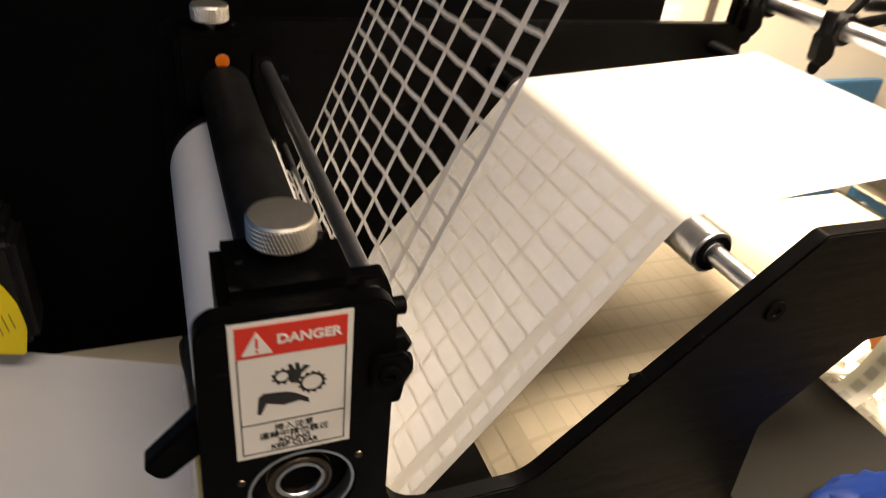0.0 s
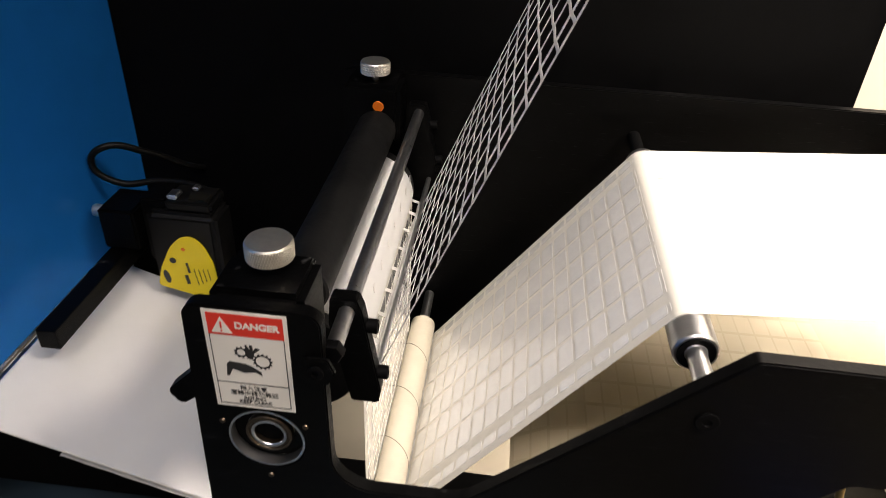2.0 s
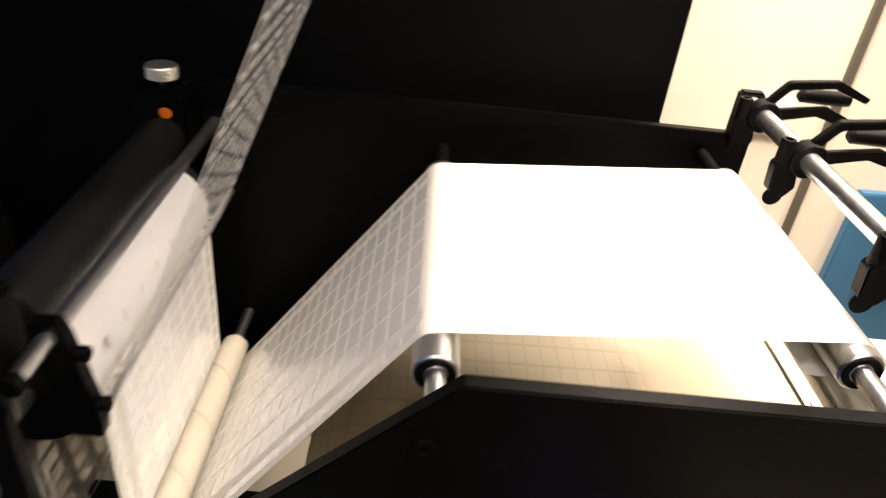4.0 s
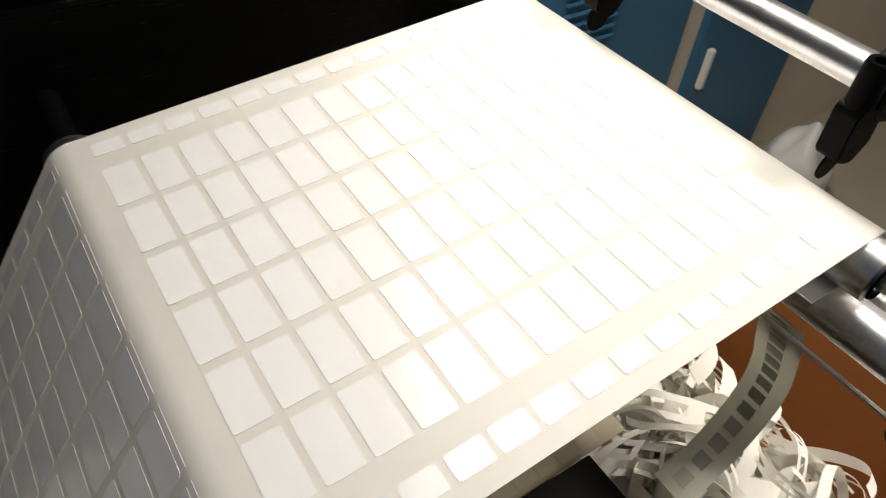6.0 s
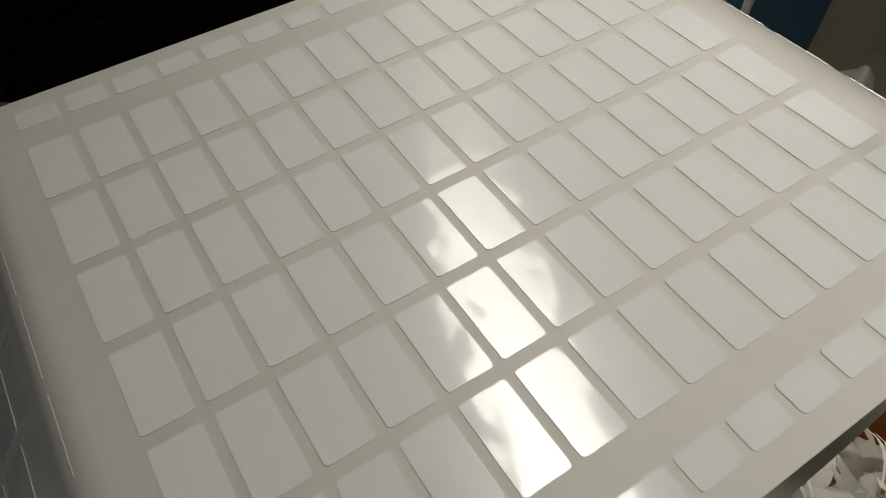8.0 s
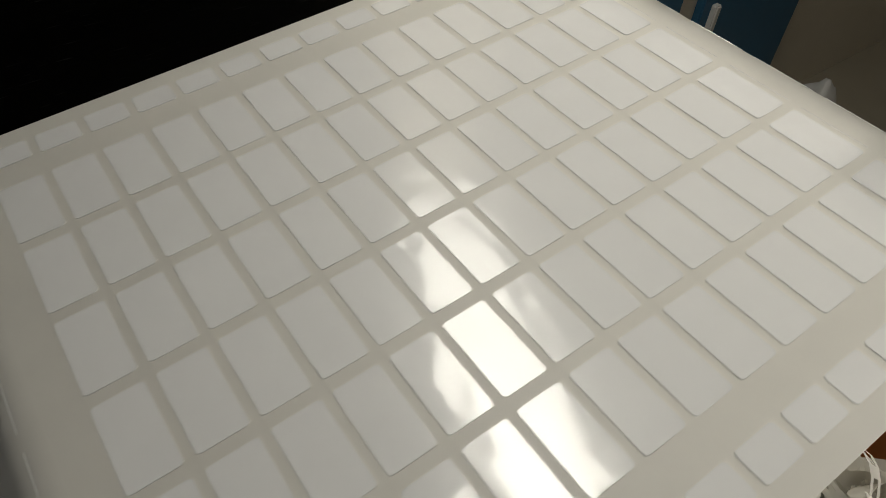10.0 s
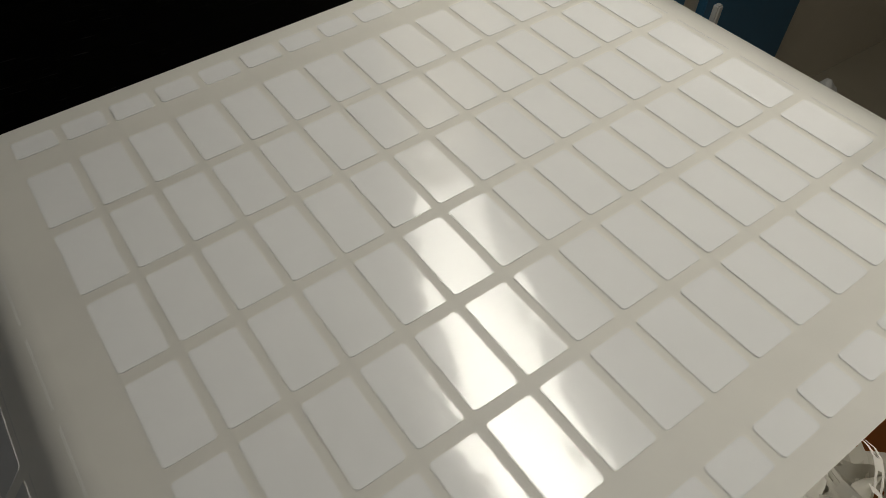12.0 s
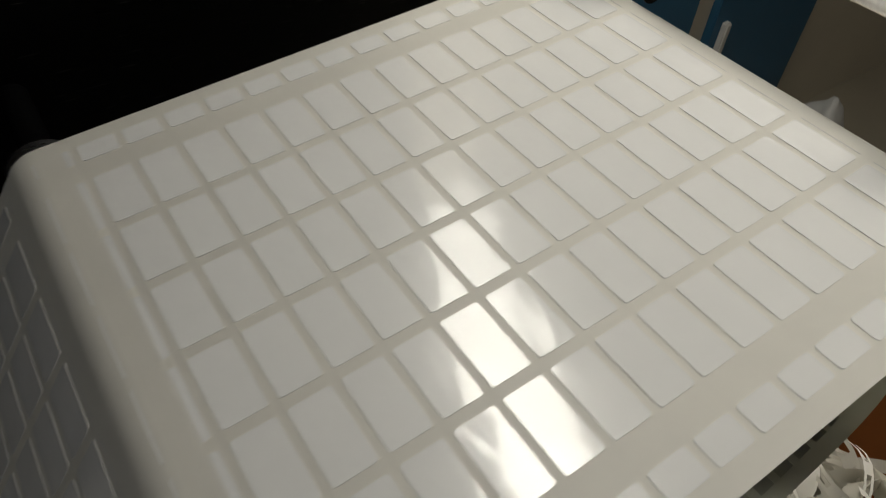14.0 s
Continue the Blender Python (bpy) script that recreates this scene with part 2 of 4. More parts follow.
def sheet(line, y0, y1, thick=0.0004, steps=1):
    """A thin web that follows a line of (x, z), from y0 to y1."""
    bm = bmesh.new()
    rows = []
    for k, (x, z) in enumerate(line):
        a, b = line[max(k - 1, 0)], line[min(k + 1, len(line) - 1)]
        d = Vector((b[0] - a[0], b[1] - a[1])).normalized()
        n = Vector((-d.y, d.x)) * thick
        top = [bm.verts.new((x, y0 + (y1 - y0) * i / steps, z)) for i in range(steps + 1)]
        bot = [bm.verts.new((x - n.x, y0 + (y1 - y0) * i / steps, z - n.y)) for i in range(steps + 1)]
        rows.append((top, bot))
    for (t0, b0), (t1, b1) in zip(rows, rows[1:]):
        for i in range(steps):
            bm.faces.new((t0[i], t1[i], t1[i + 1], t0[i + 1]))
            bm.faces.new((b0[i], b0[i + 1], b1[i + 1], b1[i]))
        bm.faces.new((t0[0], b0[0], b1[0], t1[0]))
        bm.faces.new((t0[-1], t1[-1], b1[-1], b0[-1]))
    for t, b in (rows[0], rows[-1]):
        for i in range(steps):
            bm.faces.new((t[i], t[i + 1], b[i + 1], b[i]))
    return bm


def add(bm, other):
    me = bpy.data.meshes.new("tmp")
    other.to_mesh(me)
    other.free()
    bm.from_mesh(me)
    bpy.data.meshes.remove(me)
    return bm


def arc(cx, cz, r, a0, a1, n=16):
    return [(cx + r * math.cos(radians(a0 + (a1 - a0) * k / n)), cz + r * math.sin(radians(a0 + (a1 - a0) * k / n))) for k in range(n + 1)]


# ---------------------------------------------------------------- plan
YN, YF = 0.099, 0.402          # the web's edges
YC = (YN + YF) / 2
ZW = 0.055                     # the label run's height
SPEED = 0.0545                 # metres a second
PITCH, ROWQ = 0.02141, 0.03936
DRUM = (0.036, -0.031, 0.053)   # x, z, radius
BEND = (0.3585, 0.0365, 0.0185)
TUBE = (0.107, -0.244, 0.0178)
LEFT = (-0.335, -0.195, 0.018)
LOW = (-0.015, -0.268, 0.018)
END = (0.679, 0.0611, 0.018)


def tangent(c0, s0, c1, s1):
    """Where a web that runs from roller c0 to c1 leaves and lands; s: +1 when it turns clockwise over the roller, -1 anticlockwise."""
    d = Vector((c1[0] - c0[0], c1[1] - c0[1]))
    length, base = d.length, math.atan2(d.y, d.x)
    off = math.asin((s0 * c0[2] - s1 * c1[2]) / length)
    n = Vector((-math.sin(base - off), math.cos(base - off)))
    return Vector(c0[:2]) + n * s0 * c0[2], Vector(c1[:2]) + n * s1 * c1[2]


ROLLS = [((-1.6, -0.195, 0.018), 1), (LEFT, 1), (LOW, -1), (DRUM, 1), (TUBE, -1), (BEND, 1), (END, 1), ((0.648, 0.049, 0.005), 1)]


def web_line():
    """The whole run of the web as points, roller by roller."""
    legs = [tangent(ROLLS[k][0], ROLLS[k][1], ROLLS[k + 1][0], ROLLS[k + 1][1]) for k in range(len(ROLLS) - 1)]
    line, marks = [tuple(legs[0][0])], []
    for k in range(1, len(ROLLS) - 1):
        c, s = ROLLS[k]
        p, q = legs[k - 1][1], legs[k][0]
        a0 = math.degrees(math.atan2(p.y - c[1], p.x - c[0]))
        a1 = math.degrees(math.atan2(q.y - c[1], q.x - c[0]))
        if s > 0:
            while a1 > a0:
                a1 -= 360
        else:
            while a1 < a0:
                a1 += 360
        marks.append(len(line))
        line += arc(c[0], c[1], c[2], a0, a1, max(4, int(abs(a1 - a0) / 6)))
    line.append(tuple(legs[-1][1]))
    return line, marks


LINE, MARKS = web_line()
RUN = [0.0]
for a, b in zip(LINE, LINE[1:]):
    RUN.append(RUN[-1] + math.hypot(b[0] - a[0], b[1] - a[1]))


def on_web(s, line, run):
    """Place and heading (x, z, angle) at s metres along a line."""
    s = min(max(s, 0.0), run[-1] - 1e-5)
    k = int(np.searchsorted(run, s, side="right")) - 1
    f = (s - run[k]) / (run[k + 1] - run[k])
    (x0, z0), (x1, z1) = line[k], line[k + 1]
    return x0 + (x1 - x0) * f, z0 + (z1 - z0) * f, math.atan2(z1 - z0, x1 - x0)


# the peel point on the drum, where the matrix leaves for the rewinder
PEEL_ANGLE = -10.0
k_drum = MARKS[2]
PEEL = min(range(k_drum, MARKS[3]), key=lambda k: abs(math.degrees(math.atan2(LINE[k][1] - DRUM[1], LINE[k][0] - DRUM[0])) - PEEL_ANGLE))
PX, PZ = LINE[PEEL]
MLINE = LINE[:PEEL + 1] + [(0.1, -0.0425), (0.104, -0.0395), (0.1065, -0.035), (0.1065 + 0.38 * 2.5, -0.035 + 0.925 * 2.5)]
MRUN = [0.0]
for a, b in zip(MLINE, MLINE[1:]):
    MRUN.append(MRUN[-1] + math.hypot(b[0] - a[0], b[1] - a[1]))

# ---------------------------------------------------------------- setting
BED = -0.36
single("wall_back_panel", box(-1.75, 0.64, 0.55, 0.575, BED, 1.3, 0.002), BLACKP, "tall black painted steel panel behind the web", "machine panel", "structure")
single("wall_cabinet_side", box(-0.40, -0.345, -0.6, 0.549, -0.1735, 1.3, 0.002), BLUE, "blue powder-coated side of the laser cabinet", "machine panel", "structure")
single("wall_cabinet_end", box(-1.77, -1.7505, -0.6, 0.575, -0.75, 1.3, 0.002), BLUE, "blue end of the laser cabinet", "machine panel", "structure")
single("wall_cabinet_front", box(-1.7505, -0.345, -0.625, -0.6005, -0.75, 1.3, 0.002), BLUE, "blue front of the laser cabinet", "machine panel", "structure")
single("cabinet_roof", box(-1.77, -0.345, -0.625, 0.575, 1.3005, 1.32, 0.002), BLUE, "blue roof of the laser cabinet", "machine panel", "structure")
single("machine_bed", box(-1.7, 0.3, -0.5, 0.165, BED - 0.03, BED, 0.003), SLATE, "dark slate steel deck in front of the rollers", "machine deck", "structure")
single("base_floor", box(-1.75, 0.612, -0.6, 0.549, -0.75, -0.72, 0), BLACKP, "black floor of the machine's base", "machine base", "structure")
single("base_pan", box(0.405, 0.612, -0.12, 0.163, -0.187, -0.179, 0.001), GREY, "dark olive steel pan under the label run", "machine pan", "structure")
single("floor", box(-4, 4, -4, 3.2, -1.12, -1.1, 0), FLOOR, "brown floor of the workshop", "floor", "structure", smooth=False)
single("wall_room", box(0.3, 4.0, 1.02, 1.1, -1.1, 2.2, 0), CREAM, "cream painted wall of the workshop", "wall", "structure", smooth=False)
single("wall_side", box(4.0, 4.1, -4, 3.2, -1.1, 2.2, 0), CREAM, "cream painted side wall of the workshop", "wall", "structure", smooth=False)
single("wall_behind", box(-4, 4, -4.1, -4.0, -1.1, 2.2, 0), CREAM, "cream painted wall behind the machine", "wall", "structure", smooth=False)
single("wall_far_side", box(-4.1, -4.0, -4, 3.2, -1.1, 2.2, 0), CREAM, "cream painted end wall of the workshop", "wall", "structure", smooth=False)
single("ceiling", box(-4.1, 4.1, -4.1, 3.2, 2.2, 2.3, 0), WHITEP, "white ceiling of the workshop", "ceiling", "structure", smooth=False)


def louvre_door(name, x0, x1, z0, z1):
    th = thing(name, ((x0 + x1) / 2, 1.0, z0), "blue painted cabinet door with louvres in a cream wall", "door", "", "structure")
    part("panel", box(x0, x1, 0.995, 1.019, z0, z1, 0.003), TEALP, th)
    for k in range(6):
        zc = z1 - 0.12 - 0.025 * k
        part("louvre", box(x0 + 0.08, x0 + 0.24, 0.985, 0.9945, zc, zc + 0.008, 0.002), TEALP, th)
    part("handle", box(x0 + 0.03, x0 + 0.05, 0.975, 0.9945, z1 - 0.5, z1 - 0.38, 0.004), WHITEP, th, "pale handle")


louvre_door("door_1", 1.26, 1.77, -1.05, -0.2)
louvre_door("door_2", 1.86, 2.33, -1.05, -0.2)
single("wall_trim", box(1.135, 1.15, 1.008, 1.0195, -1.1, 1.2, 0), SEAM, "dark vertical joint in the cream wall", "wall joint", "structure", smooth=False)
socket = thing("wall_switch", (1.02, 1.0, -0.06), "cream plastic switch plate on the wall", "switch")
part("plate", box(0.975, 1.06, 1.008, 1.0195, -0.1, -0.02, 0.004), SIGNW, socket)
part("rocker", box(1.0, 1.035, 1.003, 1.0078, -0.08, -0.04, 0.002), WHITEP, socket)

# ---------------------------------------------------------------- web
web = thing("label_web", (0.3, YC, 0), "white glassine liner web threaded over the machine's rollers", "label web")
part("liner", sheet(LINE[1:], YN, YF, 0.0003), LINER, web, "greyish glassine release liner")
FACE = [(x, z) for x, z in LINE[1:PEEL + 1]]
# assumed run, added to keep light from the right off the cream web below
part("liner", sheet([(0.6968, 0.0611), (0.7035, 0.052), (0.716, 0.03), (0.7275, 0.008), (0.729, -0.006)], YN, YF, 0.0003), LINER, web, "assumed liner run to the draw rollers, added to block light")
part("face_stock", sheet([(x + 0, z) for x, z in FACE], YN + 0.001, YF - 0.001, -0.0009), PAPER, web, "uncut white face stock")
lower = [(0.236, -0.233), (0.27, -0.214), (0.31, -0.205), (0.40, -0.203), (0.665, -0.2)]
ret = thing("return_web", (0.45, YC, -0.2), "cream liner web lying flat below the labels", "label web")
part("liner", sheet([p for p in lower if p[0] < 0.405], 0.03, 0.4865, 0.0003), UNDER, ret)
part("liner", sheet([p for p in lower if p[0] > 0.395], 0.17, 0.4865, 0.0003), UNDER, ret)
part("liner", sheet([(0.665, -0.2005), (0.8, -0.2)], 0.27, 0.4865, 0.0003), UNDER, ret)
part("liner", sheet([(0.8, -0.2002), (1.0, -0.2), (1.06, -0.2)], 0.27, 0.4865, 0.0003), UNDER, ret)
lrun = [0.0]
for a, c in zip(lower, lower[1:]):
    lrun.append(lrun[-1] + math.hypot(c[0] - a[0], c[1] - a[1]))
# lighter patches paint the label grid that light casts through the web above
bm = bmesh.new()
bmesh.ops.create_grid(bm, x_segments=1, y_segments=1, size=0.5)
bmesh.ops.scale(bm, vec=(PITCH - 0.0024, ROWQ - 0.005, 1), verts=bm.verts)
bmesh.ops.translate(bm, vec=ORIGIN[ret.name], verts=bm.verts)
first_patch = part("label_back", bm, LITPATCH, ret, "", False)
first = True
for k in range(22):
    s_at = 0.015 + PITCH * k
    if s_at > lrun[-1] - 0.02:
        break
    x, z, a = on_web(s_at, lower, lrun)
    for r in range(8 if x > 0.41 else 11):
        ob = first_patch if first else new("label_back", first_patch.data)
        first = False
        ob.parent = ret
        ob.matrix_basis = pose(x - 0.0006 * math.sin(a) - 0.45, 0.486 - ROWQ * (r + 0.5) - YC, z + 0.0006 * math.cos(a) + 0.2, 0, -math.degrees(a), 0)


def label_row():
    """One crosswise row of labels as it lies on the liner, made once and copied."""
    row = thing("label_row", (0, 0, 0), "row of white gloss labels carried on the liner", "labels", "rows of labels on the liner")

    def lab(w, h):
        bm = bmesh.new()
        pts = rounded([(-w / 2, -h / 2), (w / 2, -h / 2), (w / 2, h / 2), (-w / 2, h / 2)], [0.0016] * 4, 3)
        lo = [bm.verts.new((x - 0.00065, y, 0.00005)) for x, y in pts]
        hi = [bm.verts.new((x - 0.00065, y, 0.0003)) for x, y in pts]
        bm.faces.new(hi)
        for k in range(len(pts)):
            bm.faces.new((lo[k], lo[(k + 1) % len(pts)], hi[(k + 1) % len(pts)], hi[k]))
        return bm
    w = PITCH - 0.0037
    first = part("label", lab(w, ROWQ - 0.0052), LABEL, row)
    edge = part("edge_label", lab(w, 0.0125), LABEL, row, "small square edge label")
    for k in range(6):
        ob = first if k == 0 else new("label", first.data)
        ob.parent = row
        ob.location = (0, YC + (2.5 - k) * ROWQ, 0)
    for k in (0, 1):
        ob = edge if k == 0 else tagged(new("edge_label", edge.data), "small square edge label")
        ob.parent = row
        ob.location = (0, YC + (0.1355 if k else -0.1355), 0)
    return row


def matrix_row(k):
    """One crosswise bar of the waste matrix with the lengthwise ribs back to the next bar."""
    rnd = random.Random(k)
    bm = bmesh.new()
    g, h = 0.0032, 0.0003

    def strip(pts, w, across):
        vs = []
        for x, y, z in pts:
            d = (w / 2, 0) if across else (0, w / 2)
            vs.append([bm.verts.new((x - d[0], y - d[1], z)), bm.verts.new((x + d[0], y + d[1], z)), bm.verts.new((x + d[0], y + d[1], z + h)), bm.verts.new((x - d[0], y - d[1], z + h))])
        for a, b in zip(vs, vs[1:]):
            for i in range(4):
                bm.faces.new((a[i], a[(i + 1) % 4], b[(i + 1) % 4], b[i]))
    n = 24
    bow = 0.0007
    strip([(bow * math.sin(i * 0.785 * 2) - 0.003 * math.sin(math.pi * i / n), YN + (YF - YN) * i / n, 0.0002) for i in range(n + 1)], g, True)
    cross = [YC + (3 - k) * ROWQ for k in range(7)]
    for y, w in [(c, 0.0052) for c in cross[1:-1]] + [(cross[0] + 0.0005, 0.007), (cross[-1] - 0.0005, 0.007), (YN + 0.003, 0.006), (YF - 0.003, 0.006)]:
        wob = rnd.uniform(-0.0005, 0.0005)
        strip([(0.0001, y, 0.0002), (-PITCH / 2, y + wob, 0.0002), (-PITCH - 0.0001, y, 0.0002)], w, False)
    bmesh.ops.recalc_face_normals(bm, faces=bm.faces)
    return bm


# the first row lies at S0 at time 0; rows follow upstream, one a pitch
S_END = RUN[MARKS[5]] + 0.20
S_FLAT = RUN[MARKS[5] - 1]
PHASE = (0.5002 - SPEED * 11 - BEND[0]) % PITCH
ROWS, MROWS = [], []
master = label_row()
count = int((S_END - RUN[MARKS[2]] + SPEED * 14) / PITCH)
base = S_FLAT + PHASE + PITCH * math.floor((S_END - S_FLAT) / PITCH)
for k in range(count):
    ob = master if k == 0 else copy_thing(master, Matrix())
    ROWS.append((ob, base - k * PITCH))
meshes = []
for k in range(4):
    me = bpy.data.meshes.new("waste_lattice")
    bm = matrix_row(k)
    bm.to_mesh(me)
    bm.free()
    me.materials.append(MATRIX)
    meshes.append(me)
mcount = int((0.75 + SPEED * 14) / PITCH)
mbase = MRUN[PEEL] + PHASE + PITCH * 33
for k in range(mcount):
    ob = tagged(new("waste_lattice", meshes[k % 4]), "white lattice row of peeled label waste", "waste matrix", "rows of the peeled waste lattice")
    MROWS.append((ob, mbase - k * PITCH))

# ---------------------------------------------------------------- side plates
OUT = [(-0.015, 0.094), (0.083, 0.094), (0.085, -0.083), (0.188, -0.083), (0.372, 0.094), (0.80, 0.0885), (0.80, -0.012), (0.466, -0.012), (0.392, -0.084),
       (0.402, -0.2), (0.402, BED + 0.001), (-0.03, BED + 0.001)]
RAD = [0.012, 0.012, 0.034, 0.03, 0.006, 0, 0, 0.01, 0.01, 0, 0, 0]
near = thing("side_plate", (0.2, 0.006, BED), "black anodised aluminium side plate with rounded cut-outs", "machine plate", "side plates")
part("plate", plate(rounded(OUT, RAD), 0.0, 0.013, 0.0012, [(0.034, -0.034, 0.0305)]), BLACK, near)
OUTF = [(-0.015, 0.095), (0.735, 0.0905), (0.735, -0.012), (0.466, -0.012), (0.392, -0.084), (0.402, BED + 0.001), (-0.03, BED + 0.001)]
far = thing("side_plate", (0.2, 0.494, BED), "black anodised aluminium side plate on the far side", "machine plate", "side plates")
part("plate", plate(rounded(OUTF, [0.012, 0, 0, 0.01, 0.01, 0, 0]), 0.487, 0.50), BLACK, far)


def socket_screw(parent, at, axis, r=0.006, h=0.006, material=None):
    x, y, z = at
    s = -1 if axis == "y" else 1
    prof = [(0, r), (s * (h - 0.0008), r), (s * h, r - 0.0008), (s * h, r * 0.55), (s * h * 0.4, r * 0.5), (s * h * 0.4, 0.0002)]
    return part("screw", lathe(prof, at, axis, 20), material or BLACKP, parent)


screw_head = [(0, 0.0085), (-0.0012, 0.0085), (-0.0016, 0.008), (-0.0016, 0.0035), (-0.0006, 0.003), (-0.0006, 0.0002)]
part("screw", lathe(screw_head, (0.352, 0.0, 0.037), "y", 24), BLACKP, near, "countersunk black screw")
for x, z in ((0.001, -0.018), (0.066, -0.015), (0.034, -0.075)):
    part("screw", lathe([(0, 0.0025), (-0.001, 0.002), (-0.001, 0.0003)], (x, 0.0, z), "y", 12), DARKSTEEL, near)

# bearing of the drum in its bore
bx, bz = 0.034, -0.034
part("bore_ring", lathe([(0.0008, 0.0303), (0.0008, 0.0285), (0.010, 0.0285), (0.010, 0.0303), (0.0008, 0.0303)], (bx, 0, bz), "y", 48, False), STEEL, near, "worn steel bore liner")
part("bore_floor", lathe([(0.0118, 0.0302), (0.0112, 0.0284), (0.0112, 0.0188)], (bx, 0, bz), "y", 48, False), BLACKP, near, "black floor of the bore")
brg = part("bearing", lathe([(0.0115, 0.0187), (0.0062, 0.0187), (0.0056, 0.0182), (0.0056, 0.0162), (0.0066, 0.0158), (0.0066, 0.0146), (0.0075, 0.0144), (0.0075, 0.0118), (0.0126, 0.0114), (0.0128, 0.0003)], (bx, 0, bz), "y", 48), DARKSTEEL, near, "greased steel ball bearing")
# black disc stands for the shade inside the bearing's hole
part("hole_disc", lathe([(0.0122, 0.0112), (0.0104, 0.0112), (0.0098, 0.0106), (0.0098, 0.0003)], (bx, 0, bz), "y", 32), BLACKP, near, "black disc for the shade in the bearing's hole")
part("inner_race", lathe([(0.0062, 0.0143), (0.0056, 0.0141), (0.0056, 0.0122), (0.0064, 0.0117)], (bx, 0, bz), "y", 40, False), STEEL, brg)

# ---------------------------------------------------------------- rollers
def roller(name, c, y0, y1, material, label, neck=0.008, ends=(0.016, 0.484)):
    th = thing(name, (c[0], YC, c[1]), label, "roller", "web rollers")
    r = c[2] - 0.0004
    part("shell", rod(y0, y1, r, c[0], c[1], 0.0015, 56), material, th)
    for a, b, lo in ((ends[0], y0, True), (y1, ends[1], False)):
        part("shaft", rod(a, b, neck, c[0], c[1], 0.0005, 24), STEEL if lo else BLACKP, th)
    if material is STEEL:
        part("end_ring", lathe([(y0 - 0.0015, r * 0.82), (y0 - 0.0002, r * 0.84), (y0 - 0.0002, neck + 0.001)], (c[0], 0, c[1]), "y", 40, False), BLACKP, th, "black bearing seal")
    return th


roller("bend_roller", BEND, 0.072, 0.411, STEEL, "polished steel idler roller under the label web")
roller("end_roller", END, 0.085, 0.409, STEEL, "polished steel idler roller at the end of the label run")
roller("inlet_roller", LEFT, 0.075, 0.425, STEEL, "polished steel idler roller at the cabinet's slot")
roller("low_roller", LOW, 0.085, 0.42, STEEL, "steel idler roller low under the nip")
roller("drum", DRUM, 0.085, 0.42, RUBBER, "black drive drum wrapped by the white web", 0.012)
tube = thing("tube_roller", (TUBE[0], YC, TUBE[1]), "spiral-wound cream paper tube roller pressing on the web", "roller", "web rollers")
part("shell", rod(0.08, 0.411, TUBE[2] - 0.0008, TUBE[0], TUBE[1], 0.001, 56), CORE, tube)


def spiral():
    bm = bmesh.new()
    r, lead = TUBE[2] - 0.0008, 0.082
    n = 220
    prev = None
    for k in range(n + 1):
        y = 0.083 + 0.325 * k / n
        a = 2 * math.pi * (y - 0.083) / lead + 0.6
        ring = [bm.verts.new((TUBE[0] + rr * math.cos(a), y + d, TUBE[1] + rr * math.sin(a))) for rr, d in ((r - 0.0002, -0.0005), (r + 0.0003, -0.0005), (r + 0.0003, 0.0005), (r - 0.0002, 0.0005))]
        if prev:
            for i in range(4):
                bm.faces.new((prev[i], prev[(i + 1) % 4], ring[(i + 1) % 4], ring[i]))
        prev = ring
    return bm


part("seam", spiral(), SEAM, tube, "dark spiral seam of the tube")
part("shaft", rod(0.016, 0.08, 0.007, TUBE[0], TUBE[1], 0.0005, 24), STEEL, tube)
part("shaft", rod(0.411, 0.484, 0.007, TUBE[0], TUBE[1], 0.0005, 24), STEEL, tube)

NIP = (0.041, 0.046, 0.0238)
nip = thing("nip_roller", (NIP[0], YC, NIP[1]), "black rubber nip roller on top of the drum", "roller", "web rollers")
part("shell", rod(0.088, 0.42, NIP[2], NIP[0], NIP[1], 0.002, 56), RUBBER, nip)
part("shaft", rod(0.05, 0.088, 0.01, NIP[0], NIP[1], 0.0005, 24), STEEL, nip)
part("shaft", rod(0.42, 0.45, 0.01, NIP[0], NIP[1], 0.0005, 24), STEEL, nip)


